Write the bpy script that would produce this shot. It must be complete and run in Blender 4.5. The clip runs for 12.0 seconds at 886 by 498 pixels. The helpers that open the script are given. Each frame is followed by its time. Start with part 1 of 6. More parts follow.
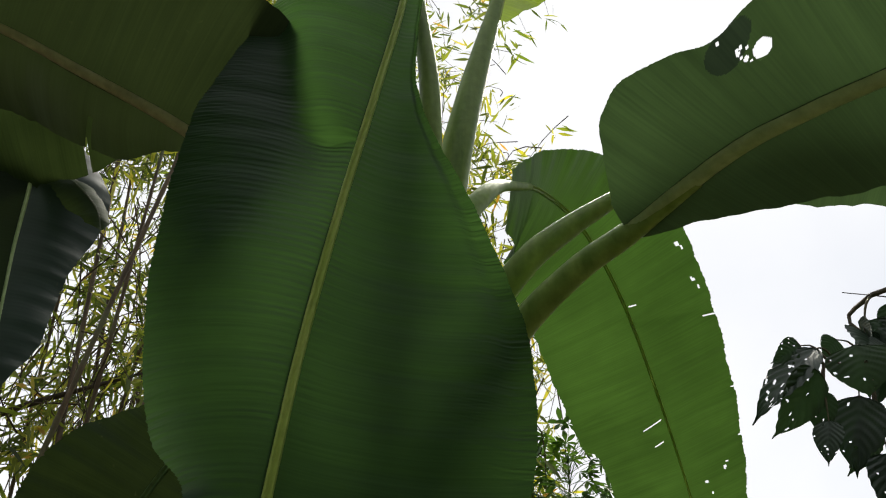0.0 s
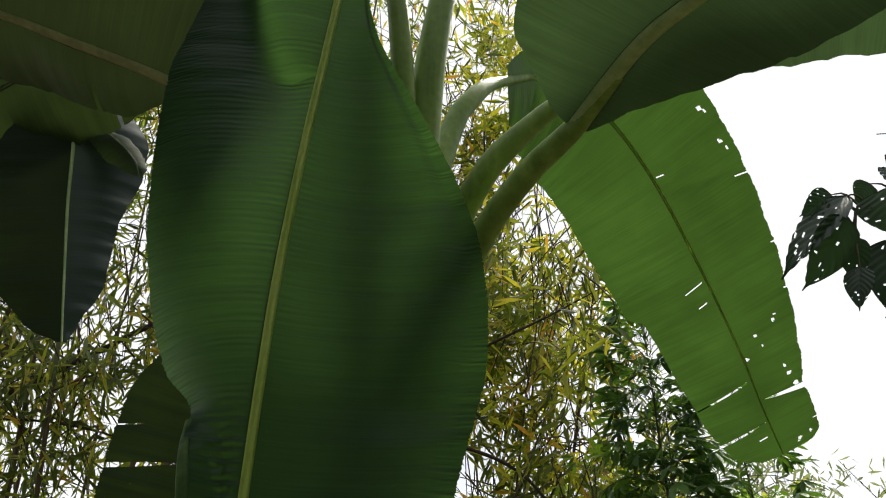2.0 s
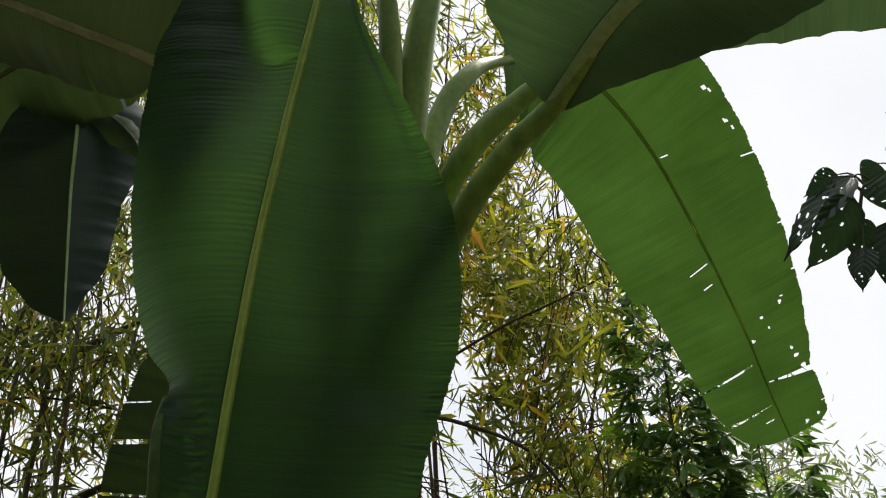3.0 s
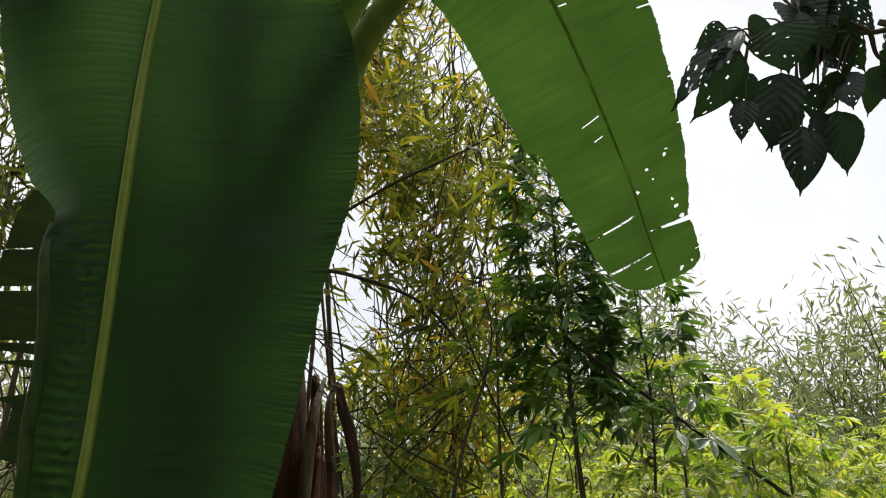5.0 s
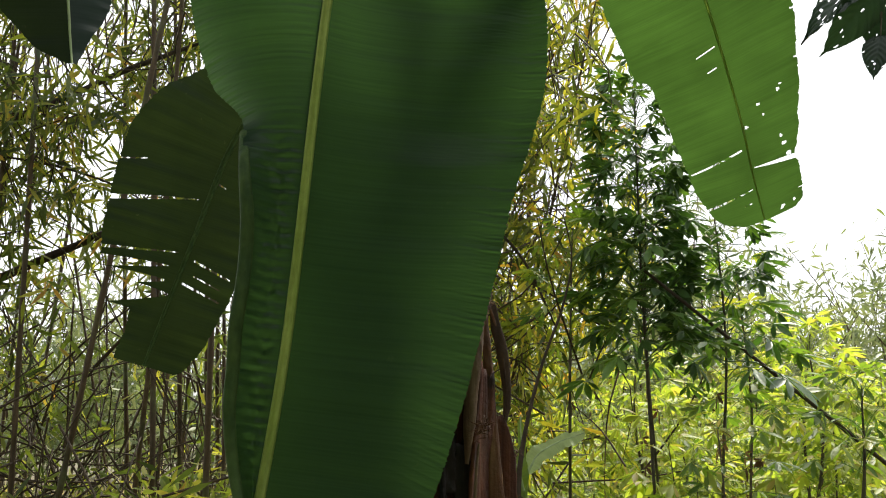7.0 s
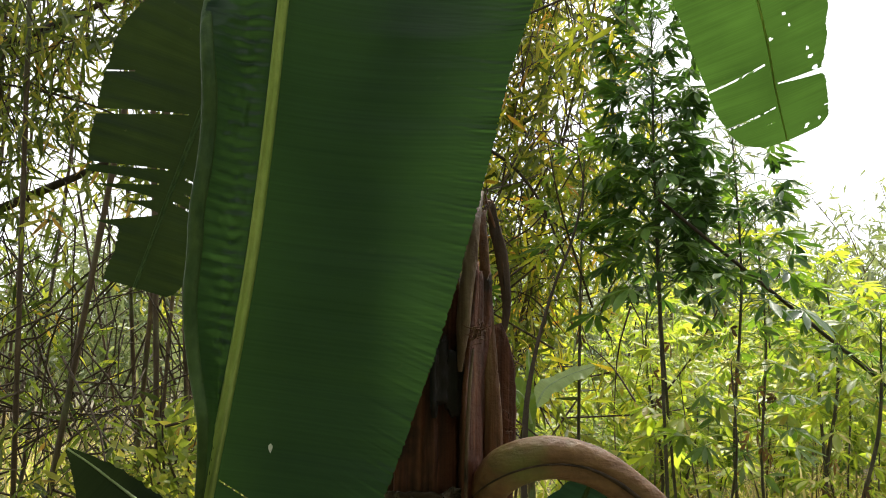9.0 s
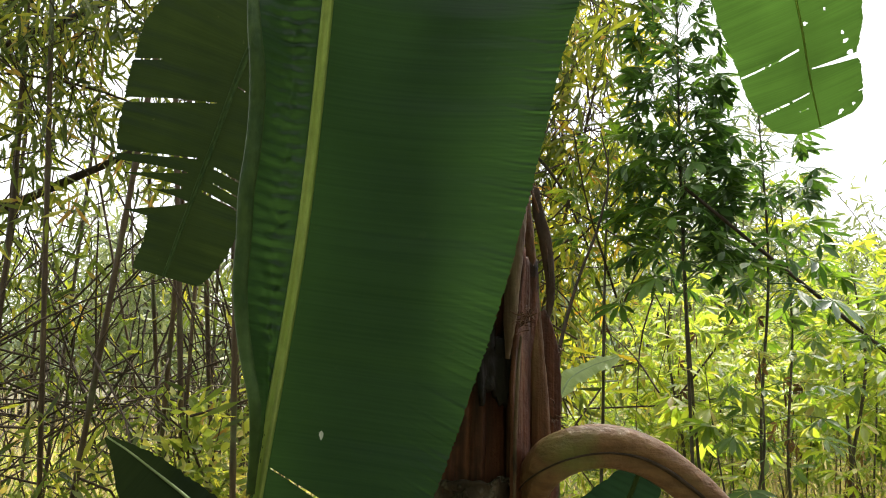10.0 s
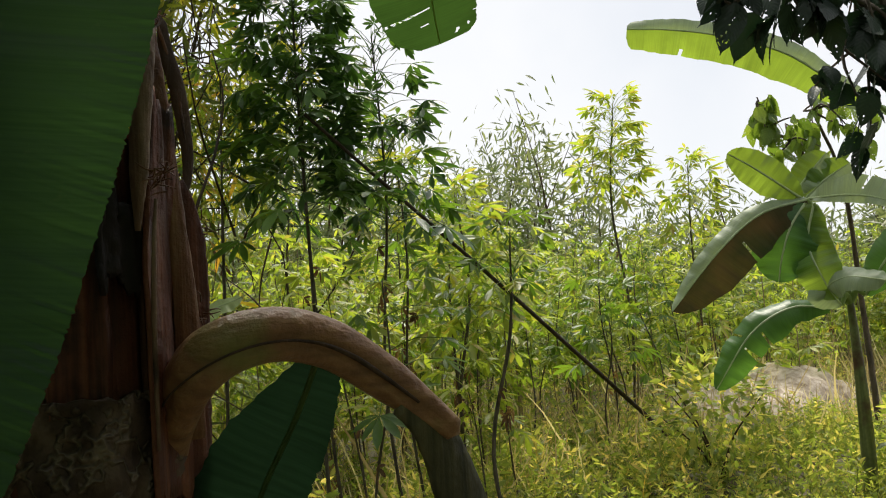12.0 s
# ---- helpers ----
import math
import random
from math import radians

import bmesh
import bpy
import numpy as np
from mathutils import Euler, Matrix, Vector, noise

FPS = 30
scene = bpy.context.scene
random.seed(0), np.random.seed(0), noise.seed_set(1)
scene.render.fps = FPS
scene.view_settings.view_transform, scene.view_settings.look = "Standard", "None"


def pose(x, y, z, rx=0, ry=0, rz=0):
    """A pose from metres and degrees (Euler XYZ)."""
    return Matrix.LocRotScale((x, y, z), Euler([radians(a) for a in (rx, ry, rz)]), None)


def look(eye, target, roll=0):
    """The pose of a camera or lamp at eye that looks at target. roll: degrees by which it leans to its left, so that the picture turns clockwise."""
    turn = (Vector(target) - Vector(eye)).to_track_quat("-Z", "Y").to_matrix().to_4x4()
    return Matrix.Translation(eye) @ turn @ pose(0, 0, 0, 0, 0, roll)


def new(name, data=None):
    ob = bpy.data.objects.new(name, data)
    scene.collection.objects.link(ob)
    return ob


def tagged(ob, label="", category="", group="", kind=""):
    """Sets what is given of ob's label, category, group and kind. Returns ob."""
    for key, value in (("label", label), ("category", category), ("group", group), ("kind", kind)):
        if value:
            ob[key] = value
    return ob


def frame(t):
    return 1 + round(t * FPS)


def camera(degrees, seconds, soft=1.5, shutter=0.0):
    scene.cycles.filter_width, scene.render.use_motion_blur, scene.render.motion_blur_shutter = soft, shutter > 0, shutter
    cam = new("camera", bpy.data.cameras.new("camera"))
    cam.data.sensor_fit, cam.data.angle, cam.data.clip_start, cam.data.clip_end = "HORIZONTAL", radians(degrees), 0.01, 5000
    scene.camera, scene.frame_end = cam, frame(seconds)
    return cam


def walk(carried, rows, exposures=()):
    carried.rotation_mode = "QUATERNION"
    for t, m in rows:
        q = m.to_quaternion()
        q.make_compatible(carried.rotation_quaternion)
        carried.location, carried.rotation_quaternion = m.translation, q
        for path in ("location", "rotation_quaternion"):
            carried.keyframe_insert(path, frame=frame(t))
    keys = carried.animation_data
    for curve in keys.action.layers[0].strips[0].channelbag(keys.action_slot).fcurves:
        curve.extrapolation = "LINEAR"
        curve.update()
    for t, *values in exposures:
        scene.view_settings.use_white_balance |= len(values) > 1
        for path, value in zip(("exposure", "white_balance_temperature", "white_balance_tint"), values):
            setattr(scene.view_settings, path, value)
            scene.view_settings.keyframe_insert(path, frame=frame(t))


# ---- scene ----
cam = camera(55.82, 12.0, soft=1.1)


def aim(x, y, z, pitch, yaw, roll=0.0):
    """A camera pose from a place, the degrees it tilts up, and the degrees it turns to the right of +y."""
    p, a = radians(pitch), radians(yaw)
    way = Vector((math.sin(a) * math.cos(p), math.cos(a) * math.cos(p), math.sin(p)))
    return look((x, y, z), Vector((x, y, z)) + way, roll)


# seconds, eye, tilt up, turn to the right, roll
PATH = [
    (0, -0.261, 0.170, 1.569, 36.51, 10.10, 2.08),
    (0.5, -0.231, 0.151, 1.565, 35.55, 9.66, 2.24),
    (1, -0.121, 0.121, 1.545, 33.67, 6.60, 1.14),
    (1.5, -0.070, 0.068, 1.540, 32.01, 4.50, -0.12),
    (2, -0.033, 0.013, 1.557, 28.27, 2.01, -1.16),
    (2.5, 0.010, -0.002, 1.557, 27.66, 0.08, -0.10),
    (3, 0.054, 0.012, 1.550, 27.10, -0.10, -0.18),
    (3.2, 0.075, 0.015, 1.536, 26.47, 2.42, -1.74),
    (4.8, 0.043, 0.020, 1.498, 18.93, 7.89, -2.51),
    (5, 0.044, 0.030, 1.496, 17.63, 7.57, -2.42),
    (5.5, 0.001, 0.042, 1.495, 16.42, 6.41, -1.73),
    (6, -0.067, 0.053, 1.492, 15.25, 4.90, -0.53),
    (6.5, -0.132, 0.051, 1.487, 13.66, 4.87, 0.13),
    (7, -0.177, 0.040, 1.481, 12.78, 4.54, 1.02),
    (7.2, -0.179, 0.040, 1.480, 12.31, 4.29, 1.08),
    (8.8, -0.125, 0.175, 1.426, 9.36, 3.73, 1.31),
    (9, -0.130, 0.189, 1.425, 8.98, 3.71, 1.30),
    (9.5, -0.155, 0.208, 1.428, 8.61, 3.31, 1.16),
    (10, -0.177, 0.216, 1.418, 8.37, 2.70, 1.37),
    (10.5, -0.199, 0.249, 1.406, 6.82, 3.26, 1.62),
    (11, -0.245, 0.325, 1.399, 5.83, 13.01, 0.03),
    (11.5, -0.225, 0.413, 1.357, 4.64, 20.92, -2.27),
    (12, -0.172, 0.522, 1.315, 5.05, 29.31, -4.11),
]
walk(cam, [(t, aim(x, y, z, tilt, turn, roll)) for t, x, y, z, tilt, turn, roll in PATH],
     [(0.0, 0.68), (1.0, 0.64), (2.5, 0.82), (3.2, 0.6), (4.8, 0.65), (5.8, 1.0), (7.2, 1.3), (9.5, 1.6), (10.5, 1.75), (11.0, 1.5), (11.5, 0.95), (12.0, 0.65)])

# ---------------------------------------------------------------- light
SUN_TURN, SUN_HIGH = 31.0, 56.0      # degrees to the right of +y, degrees above the horizon
world = bpy.data.worlds.new("overcast_sky")
scene.world = world
world.use_nodes = True
wn, wl = world.node_tree.nodes, world.node_tree.links
wn.clear()
sky = wn.new("ShaderNodeTexSky")
sky.sky_type, sky.sun_disc = "NISHITA", False
sky.sun_elevation, sky.sun_rotation = radians(SUN_HIGH), radians(SUN_TURN)
sky_dim = wn.new("ShaderNodeVectorMath")
sky_dim.operation = "SCALE"
sky_dim.inputs["Scale"].default_value = 0.10
wl.new(sky.outputs["Color"], sky_dim.inputs[0])
wc = wn.new("ShaderNodeTexCoord")
cloud = wn.new("ShaderNodeTexNoise")
cloud.inputs["Scale"].default_value, cloud.inputs["Detail"].default_value = 2.2, 5.0
wl.new(wc.outputs["Generated"], cloud.inputs["Vector"])
cloud_ramp = wn.new("ShaderNodeValToRGB")
cloud_ramp.color_ramp.elements[0].position, cloud_ramp.color_ramp.elements[1].position = 0.30, 0.56
cloud_ramp.color_ramp.elements[0].color, cloud_ramp.color_ramp.elements[1].color = (0.72,) * 3 + (1,), (0.97,) * 3 + (1,)
wl.new(cloud.outputs["Fac"], cloud_ramp.inputs["Fac"])
veil = wn.new("ShaderNodeMix")
veil.data_type = "RGBA"
veil.inputs["B"].default_value = (1.02, 1.03, 1.05, 1)
wl.new(cloud_ramp.outputs["Color"], veil.inputs["Factor"])
wl.new(sky_dim.outputs["Vector"], veil.inputs["A"])
wb = wn.new("ShaderNodeBackground")
wb.inputs["Strength"].default_value = 0.62
wl.new(veil.outputs["Result"], wb.inputs["Color"])
wo = wn.new("ShaderNodeOutputWorld")
wl.new(wb.outputs["Background"], wo.inputs["Surface"])

sun = new("sun", bpy.data.lights.new("sun", "SUN"))
sun.data.energy, sun.data.angle, sun.data.color = 3.8, radians(25.0), (1.0, 0.94, 0.82)
_p, _a = radians(SUN_HIGH), radians(SUN_TURN)
sun_way = Vector((math.sin(_a) * math.cos(_p), math.cos(_a) * math.cos(_p), math.sin(_p)))
sun.matrix_world = look(sun_way * 40, (0, 0, 0))


# ---------------------------------------------------------------- materials
def material(name):
    m = bpy.data.materials.new(name)
    m.use_nodes = True
    nt = m.node_tree
    nt.nodes.clear()
    out = nt.nodes.new("ShaderNodeOutputMaterial")
    return m, nt.nodes, nt.links, out


def ramp(nodes, links, fac, stops):
    r = nodes.new("ShaderNodeValToRGB")
    e = r.color_ramp.elements
    while len(e) < len(stops):
        e.new(0.5)
    for k, (pos, col) in enumerate(stops):
        e[k].position, e[k].color = pos, (*col, 1)
    links.new(fac, r.inputs["Fac"])
    return r.outputs["Color"]


def noise_fac(nodes, links, vec, scale, detail=4.0, rough=0.55):
    n = nodes.new("ShaderNodeTexNoise")
    n.inputs["Scale"].default_value, n.inputs["Detail"].default_value, n.inputs["Roughness"].default_value = scale, detail, rough
    links.new(vec, n.inputs["Vector"])
    return n.outputs["Fac"]


def mixed(nodes, links, fac, a, b, blend="MIX"):
    x = nodes.new("ShaderNodeMix")
    x.data_type, x.blend_type = "RGBA", blend
    for key, val in (("Factor", fac), ("A", a), ("B", b)):
        if isinstance(val, (int, float)):
            x.inputs[key].default_value = val
        elif isinstance(val, tuple):
            x.inputs[key].default_value = (*val, 1)
        else:
            links.new(val, x.inputs[key])
    return x.outputs["Result"]


def stretched(nodes, links, src, scale):
    mp = nodes.new("ShaderNodeMapping")
    mp.inputs["Scale"].default_value = scale
    links.new(src, mp.inputs["Vector"])
    return mp.outputs["Vector"]


def leaf_shader(nodes, links, out, col, trans_col, share, rough, bump=None, sheen=0.5):
    p = nodes.new("ShaderNodeBsdfPrincipled")
    p.inputs["Roughness"].default_value = rough
    p.inputs["Specular IOR Level"].default_value = sheen
    t = nodes.new("ShaderNodeBsdfTranslucent")
    for val, sock in ((col, p.inputs["Base Color"]), (trans_col, t.inputs["Color"])):
        links.new(val, sock)
    if bump is not None:
        links.new(bump, p.inputs["Normal"])
        links.new(bump, t.inputs["Normal"])
    s = nodes.new("ShaderNodeMixShader")
    s.inputs["Fac"].default_value = share
    links.new(p.outputs["BSDF"], s.inputs[1])
    links.new(t.outputs["BSDF"], s.inputs[2])
    links.new(s.outputs["Shader"], out.inputs["Surface"])


def banana_material(name, dark, light, trans, share=0.4, rough=0.38, worn=0.25, vein=0.5, relief=0.10, sheen=0.3, pleat_side=1.0):
    """Banana blade: fine cross veins, ribs of broader bands, blotches and dull worn patches."""
    m, nodes, links, out = material(name)
    uv = nodes.new("ShaderNodeUVMap").outputs["UV"]
    pos = nodes.new("ShaderNodeTexCoord").outputs["Object"]
    fine = noise_fac(nodes, links, stretched(nodes, links, uv, (260, 3, 1)), 1.0, 2.0)
    band = noise_fac(nodes, links, stretched(nodes, links, uv, (42, 2.2, 1)), 1.0, 3.0)
    blotch = noise_fac(nodes, links, pos, 3.2, 5.0)
    spot = noise_fac(nodes, links, pos, 46.0, 3.0)
    base = ramp(nodes, links, blotch, [(0.3, dark), (0.72, light)])
    banded = ramp(nodes, links, band, [(0.3, (0.72, 0.74, 0.7)), (0.7, (1.0, 1.0, 1.0))])
    base = mixed(nodes, links, vein, base, mixed(nodes, links, 1.0, base, banded, "MULTIPLY"))
    lines = ramp(nodes, links, fine, [(0.35, (0.8, 0.82, 0.78)), (0.65, (1.1, 1.12, 1.0))])
    base = mixed(nodes, links, vein, base, mixed(nodes, links, 1.0, base, lines, "MULTIPLY"))
    dirt = ramp(nodes, links, spot, [(0.70, (0, 0, 0)), (0.80, (1, 1, 1))])
    base = mixed(nodes, links, mixed(nodes, links, 1.0, dirt, (worn,) * 3, "MULTIPLY"), base, (0.16, 0.15, 0.07))
    through_col = mixed(nodes, links, 0.8, mixed(nodes, links, 1.0, ramp(nodes, links, blotch, [(0.3, tuple(0.62 * c for c in trans)), (0.75, trans)]), banded, "MULTIPLY"),
                        mixed(nodes, links, 1.0, ramp(nodes, links, blotch, [(0.3, tuple(0.62 * c for c in trans)), (0.75, trans)]), lines, "MULTIPLY"))
    wave = nodes.new("ShaderNodeTexWave")
    wave.wave_type, wave.bands_direction, wave.wave_profile = "BANDS", "X", "SIN"
    wave.inputs["Scale"].default_value, wave.inputs["Distortion"].default_value, wave.inputs["Detail"].default_value, wave.inputs["Detail Scale"].default_value = 24.0, 3.2, 2.0, 1.2
    links.new(stretched(nodes, links, uv, (1, 0.35, 1)), wave.inputs["Vector"])
    add = nodes.new("ShaderNodeMath")
    add.operation = "MULTIPLY_ADD"
    add.inputs[1].default_value = 1.2
    links.new(band, add.inputs[0])
    sep = nodes.new("ShaderNodeSeparateXYZ")
    links.new(uv, sep.inputs["Vector"])
    near_rib = nodes.new("ShaderNodeMapRange")
    near_rib.inputs["From Min"].default_value, near_rib.inputs["From Max"].default_value = 0.02, 0.20
    near_rib.inputs["To Min"].default_value, near_rib.inputs["To Max"].default_value = 1.0, 0.14
    other_side = nodes.new("ShaderNodeMath")
    other_side.operation = "MULTIPLY"
    other_side.inputs[1].default_value = -pleat_side
    links.new(sep.outputs["Y"], other_side.inputs[0])
    out_abs = nodes.new("ShaderNodeMath")
    out_abs.operation = "MAXIMUM"
    links.new(sep.outputs["Y"], out_abs.inputs[0])
    links.new(other_side.outputs["Value"], out_abs.inputs[1])
    links.new(out_abs.outputs["Value"], near_rib.inputs["Value"])
    damp = nodes.new("ShaderNodeMath")
    damp.operation = "MULTIPLY"
    down = nodes.new("ShaderNodeMapRange")
    down.inputs["From Min"].default_value, down.inputs["From Max"].default_value = 1.25, 1.75
    down.inputs["To Min"].default_value, down.inputs["To Max"].default_value = 1.0, 0.12
    links.new(sep.outputs["X"], down.inputs["Value"])
    both = nodes.new("ShaderNodeMath")
    both.operation = "MULTIPLY"
    links.new(near_rib.outputs["Result"], both.inputs[0])
    links.new(down.outputs["Result"], both.inputs[1])
    links.new(wave.outputs["Fac"], damp.inputs[0])
    links.new(both.outputs["Value"], damp.inputs[1])
    links.new(damp.outputs["Value"], add.inputs[2])
    b = nodes.new("ShaderNodeBump")
    b.inputs["Strength"].default_value, b.inputs["Distance"].default_value = relief, 0.0024
    links.new(add.outputs["Value"], b.inputs["Height"])
    leaf_shader(nodes, links, out, base, through_col, share, rough, b.outputs["Normal"], sheen)
    return m


def island_leaf(name, stops, trans_gain=(1.6, 1.7, 0.8), share=0.4, rough=0.5, piece=False):
    """Small leaves: the tint differs from leaf to leaf, with a little mottling on each."""
    m, nodes, links, out = material(name)
    if piece:
        rnd = nodes.new("ShaderNodeObjectInfo").outputs["Random"]
    else:
        rnd = nodes.new("ShaderNodeNewGeometry").outputs["Random Per Island"]
    pos = nodes.new("ShaderNodeTexCoord").outputs["Object"]
    mottle = noise_fac(nodes, links, pos, 9.0 if piece else 1.4, 4.0)
    mm = nodes.new("ShaderNodeMath")
    mm.operation = "MULTIPLY_ADD"
    mm.inputs[1].default_value, mm.inputs[2].default_value = 0.7, -0.35
    links.new(mottle, mm.inputs[0])
    ad = nodes.new("ShaderNodeMath")
    ad.operation, ad.use_clamp = "ADD", True
    links.new(rnd, ad.inputs[0])
    links.new(mm.outputs["Value"], ad.inputs[1])
    col = ramp(nodes, links, ad.outputs["Value"], stops)
    trans = mixed(nodes, links, 1.0, col, trans_gain, "MULTIPLY")
    leaf_shader(nodes, links, out, col, trans, share, rough)
    return m


def add_wrinkles(m, scale, colour):
    """Thin pale crease lines over a surface, with their relief."""
    nodes, links = m.node_tree.nodes, m.node_tree.links
    p = next(n for n in nodes if n.type == "BSDF_PRINCIPLED")
    pos = nodes.new("ShaderNodeTexCoord").outputs["Object"]
    f = noise_fac(nodes, links, pos, scale, 3.0, 0.6)
    line = ramp(nodes, links, f, [(0.455, (0, 0, 0)), (0.49, (1, 1, 1)), (0.525, (0, 0, 0))])
    old = p.inputs["Base Color"].links[0].from_socket
    links.new(mixed(nodes, links, mixed(nodes, links, 1.0, line, (0.55,) * 3, "MULTIPLY"), old, colour), p.inputs["Base Color"])
    bump = p.inputs["Normal"].links[0].from_node
    b2 = nodes.new("ShaderNodeBump")
    b2.inputs["Strength"].default_value, b2.inputs["Distance"].default_value = 1.0, 0.008
    links.new(line, b2.inputs["Height"])
    links.new(bump.outputs["Normal"], b2.inputs["Normal"])
    links.new(b2.outputs["Normal"], p.inputs["Normal"])


def streaky(name, stops, axis_scale=(40, 40, 2.0), rough=0.6, bump=0.5, patch=None, patch_scale=5.0, patch_at=(0.55, 0.68), sheen=0.3):
    """Fibrous or barky surfaces: long streaks along z, patches and fine relief."""
    m, nodes, links, out = material(name)
    pos = nodes.new("ShaderNodeTexCoord").outputs["Object"]
    f1 = noise_fac(nodes, links, stretched(nodes, links, pos, axis_scale), 1.0, 5.0)
    f2 = noise_fac(nodes, links, pos, 60.0, 4.0)
    col = ramp(nodes, links, f1, stops)
    if patch:
        f3 = noise_fac(nodes, links, pos, patch_scale, 5.0)
        col = mixed(nodes, links, ramp(nodes, links, f3, [(patch_at[0], (0, 0, 0)), (patch_at[1], (1, 1, 1))]), col, patch)
    col = mixed(nodes, links, 0.35, col, mixed(nodes, links, 1.0, col, ramp(nodes, links, f2, [(0.3, (0.55,) * 3), (0.7, (1.25,) * 3)]), "MULTIPLY"))
    p = nodes.new("ShaderNodeBsdfPrincipled")
    p.inputs["Roughness"].default_value = rough
    p.inputs["Specular IOR Level"].default_value = sheen
    links.new(col, p.inputs["Base Color"])
    ad = nodes.new("ShaderNodeMath")
    ad.operation = "ADD"
    links.new(f1, ad.inputs[0])
    links.new(f2, ad.inputs[1])
    b = nodes.new("ShaderNodeBump")
    b.inputs["Strength"].default_value, b.inputs["Distance"].default_value = bump, 0.006
    links.new(ad.outputs["Value"], b.inputs["Height"])
    links.new(b.outputs["Normal"], p.inputs["Normal"])
    links.new(p.outputs["BSDF"], out.inputs["Surface"])
    return m


M_FRONT = banana_material("banana_blade", (0.017, 0.044, 0.030), (0.026, 0.062, 0.037), (0.054, 0.124, 0.027), 0.55, 0.42, vein=0.3, relief=0.5, sheen=0.28, pleat_side=4.0)
M_BLADE = banana_material("banana_blade_old", (0.035, 0.075, 0.022), (0.052, 0.10, 0.03), (0.056, 0.125, 0.020), 0.45, 0.42)
M_OVER = banana_material("banana_blade_thick", (0.044, 0.078, 0.042), (0.06, 0.105, 0.052), (0.055, 0.10, 0.035), 0.4, 0.5)
# Shaded-side leaves get darker blade copies: their shade is put into the colour.
M_SHADE = banana_material("banana_blade_shaded", (0.024, 0.038, 0.019), (0.034, 0.050, 0.024), (0.024, 0.036, 0.011), 0.4, 0.55)
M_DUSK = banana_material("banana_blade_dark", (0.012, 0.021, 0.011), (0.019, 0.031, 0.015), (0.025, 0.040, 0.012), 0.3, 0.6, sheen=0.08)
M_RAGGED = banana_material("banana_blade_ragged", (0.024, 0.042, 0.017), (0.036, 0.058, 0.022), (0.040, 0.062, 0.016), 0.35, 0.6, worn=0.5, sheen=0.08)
M_YOUNG = banana_material("banana_blade_young", (0.08, 0.16, 0.03), (0.13, 0.24, 0.05), (0.40, 0.55, 0.05), 0.5, 0.30, sheen=0.6)
M_WAXY = banana_material("banana_blade_waxy", (0.24, 0.31, 0.21), (0.36, 0.43, 0.31), (0.40, 0.50, 0.18), 0.38, 0.45, sheen=0.3)
# Blade of the small clearing plant: sunlight is put into this bright colour.
M_PALE = banana_material("banana_blade_sunlit", (0.42, 0.54, 0.26), (0.55, 0.66, 0.36), (0.58, 0.68, 0.26), 0.5, 0.45, sheen=0.2)
M_TEAL = banana_material("banana_blade_glossy", (0.018, 0.034, 0.028), (0.028, 0.048, 0.041), (0.02, 0.035, 0.02), 0.2, 0.45, vein=0.3, relief=0.05, sheen=0.22)
M_COOL = banana_material("banana_blade_cool", (0.012, 0.032, 0.022), (0.020, 0.046, 0.030), (0.026, 0.066, 0.028), 0.4, 0.5, relief=0.3, sheen=0.15)
M_FRESH = banana_material("banana_blade_fresh", (0.055, 0.14, 0.035), (0.09, 0.20, 0.055), (0.14, 0.30, 0.035), 0.45, 0.35)
M_FOLD_SHADE = banana_material("banana_blade_fold_shade", (0.028, 0.040, 0.040), (0.046, 0.066, 0.058), (0.036, 0.060, 0.034), 0.34, 0.6, sheen=0.1)
M_BROWNED = banana_material("banana_blade_browned", (0.03, 0.055, 0.02), (0.15, 0.075, 0.035), (0.09, 0.08, 0.02), 0.3, 0.65, worn=0.8, sheen=0.06)
M_RIB = streaky("midrib_green", [(0.3, (0.36, 0.46, 0.14)), (0.7, (0.54, 0.62, 0.24))], (30, 30, 3), 0.4, 0.25)
M_RIB_FRONT = streaky("midrib_pale_green", [(0.3, (0.30, 0.40, 0.08)), (0.7, (0.46, 0.54, 0.16))], (40, 40, 3), 0.45, 0.3)
M_RIM = streaky("rolled_leaf_edge", [(0.3, (0.035, 0.07, 0.022)), (0.7, (0.075, 0.12, 0.035))], (60, 60, 25), 0.6, 0.5, sheen=0.15)
# Darker midrib copy for those leaves, again with shade in the colour.
M_RIB_DARK = streaky("midrib_shaded", [(0.3, (0.05, 0.065, 0.03)), (0.7, (0.10, 0.12, 0.055))], (30, 30, 3), 0.5, 0.25)
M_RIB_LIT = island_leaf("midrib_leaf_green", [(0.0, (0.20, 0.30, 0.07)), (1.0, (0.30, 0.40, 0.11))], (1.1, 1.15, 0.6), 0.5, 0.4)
M_RIB_TAN = streaky("midrib_tan", [(0.3, (0.23, 0.21, 0.12)), (0.7, (0.36, 0.33, 0.20))], (30, 30, 3), 0.5, 0.25)
M_RIB_DIM = streaky("midrib_olive", [(0.3, (0.27, 0.36, 0.17)), (0.7, (0.40, 0.48, 0.25))], (30, 30, 3), 0.5, 0.25)
M_PETIOLE = streaky("petiole_green", [(0.3, (0.13, 0.21, 0.045)), (0.7, (0.24, 0.33, 0.085))], (30, 30, 2), 0.45, 0.15, sheen=0.25)
M_GREENSTEM = streaky("banana_stem_green", [(0.3, (0.07, 0.09, 0.03)), (0.7, (0.19, 0.22, 0.08))], (40, 40, 2), 0.45, 0.4, (0.08, 0.04, 0.025), 4.0, (0.5, 0.62))
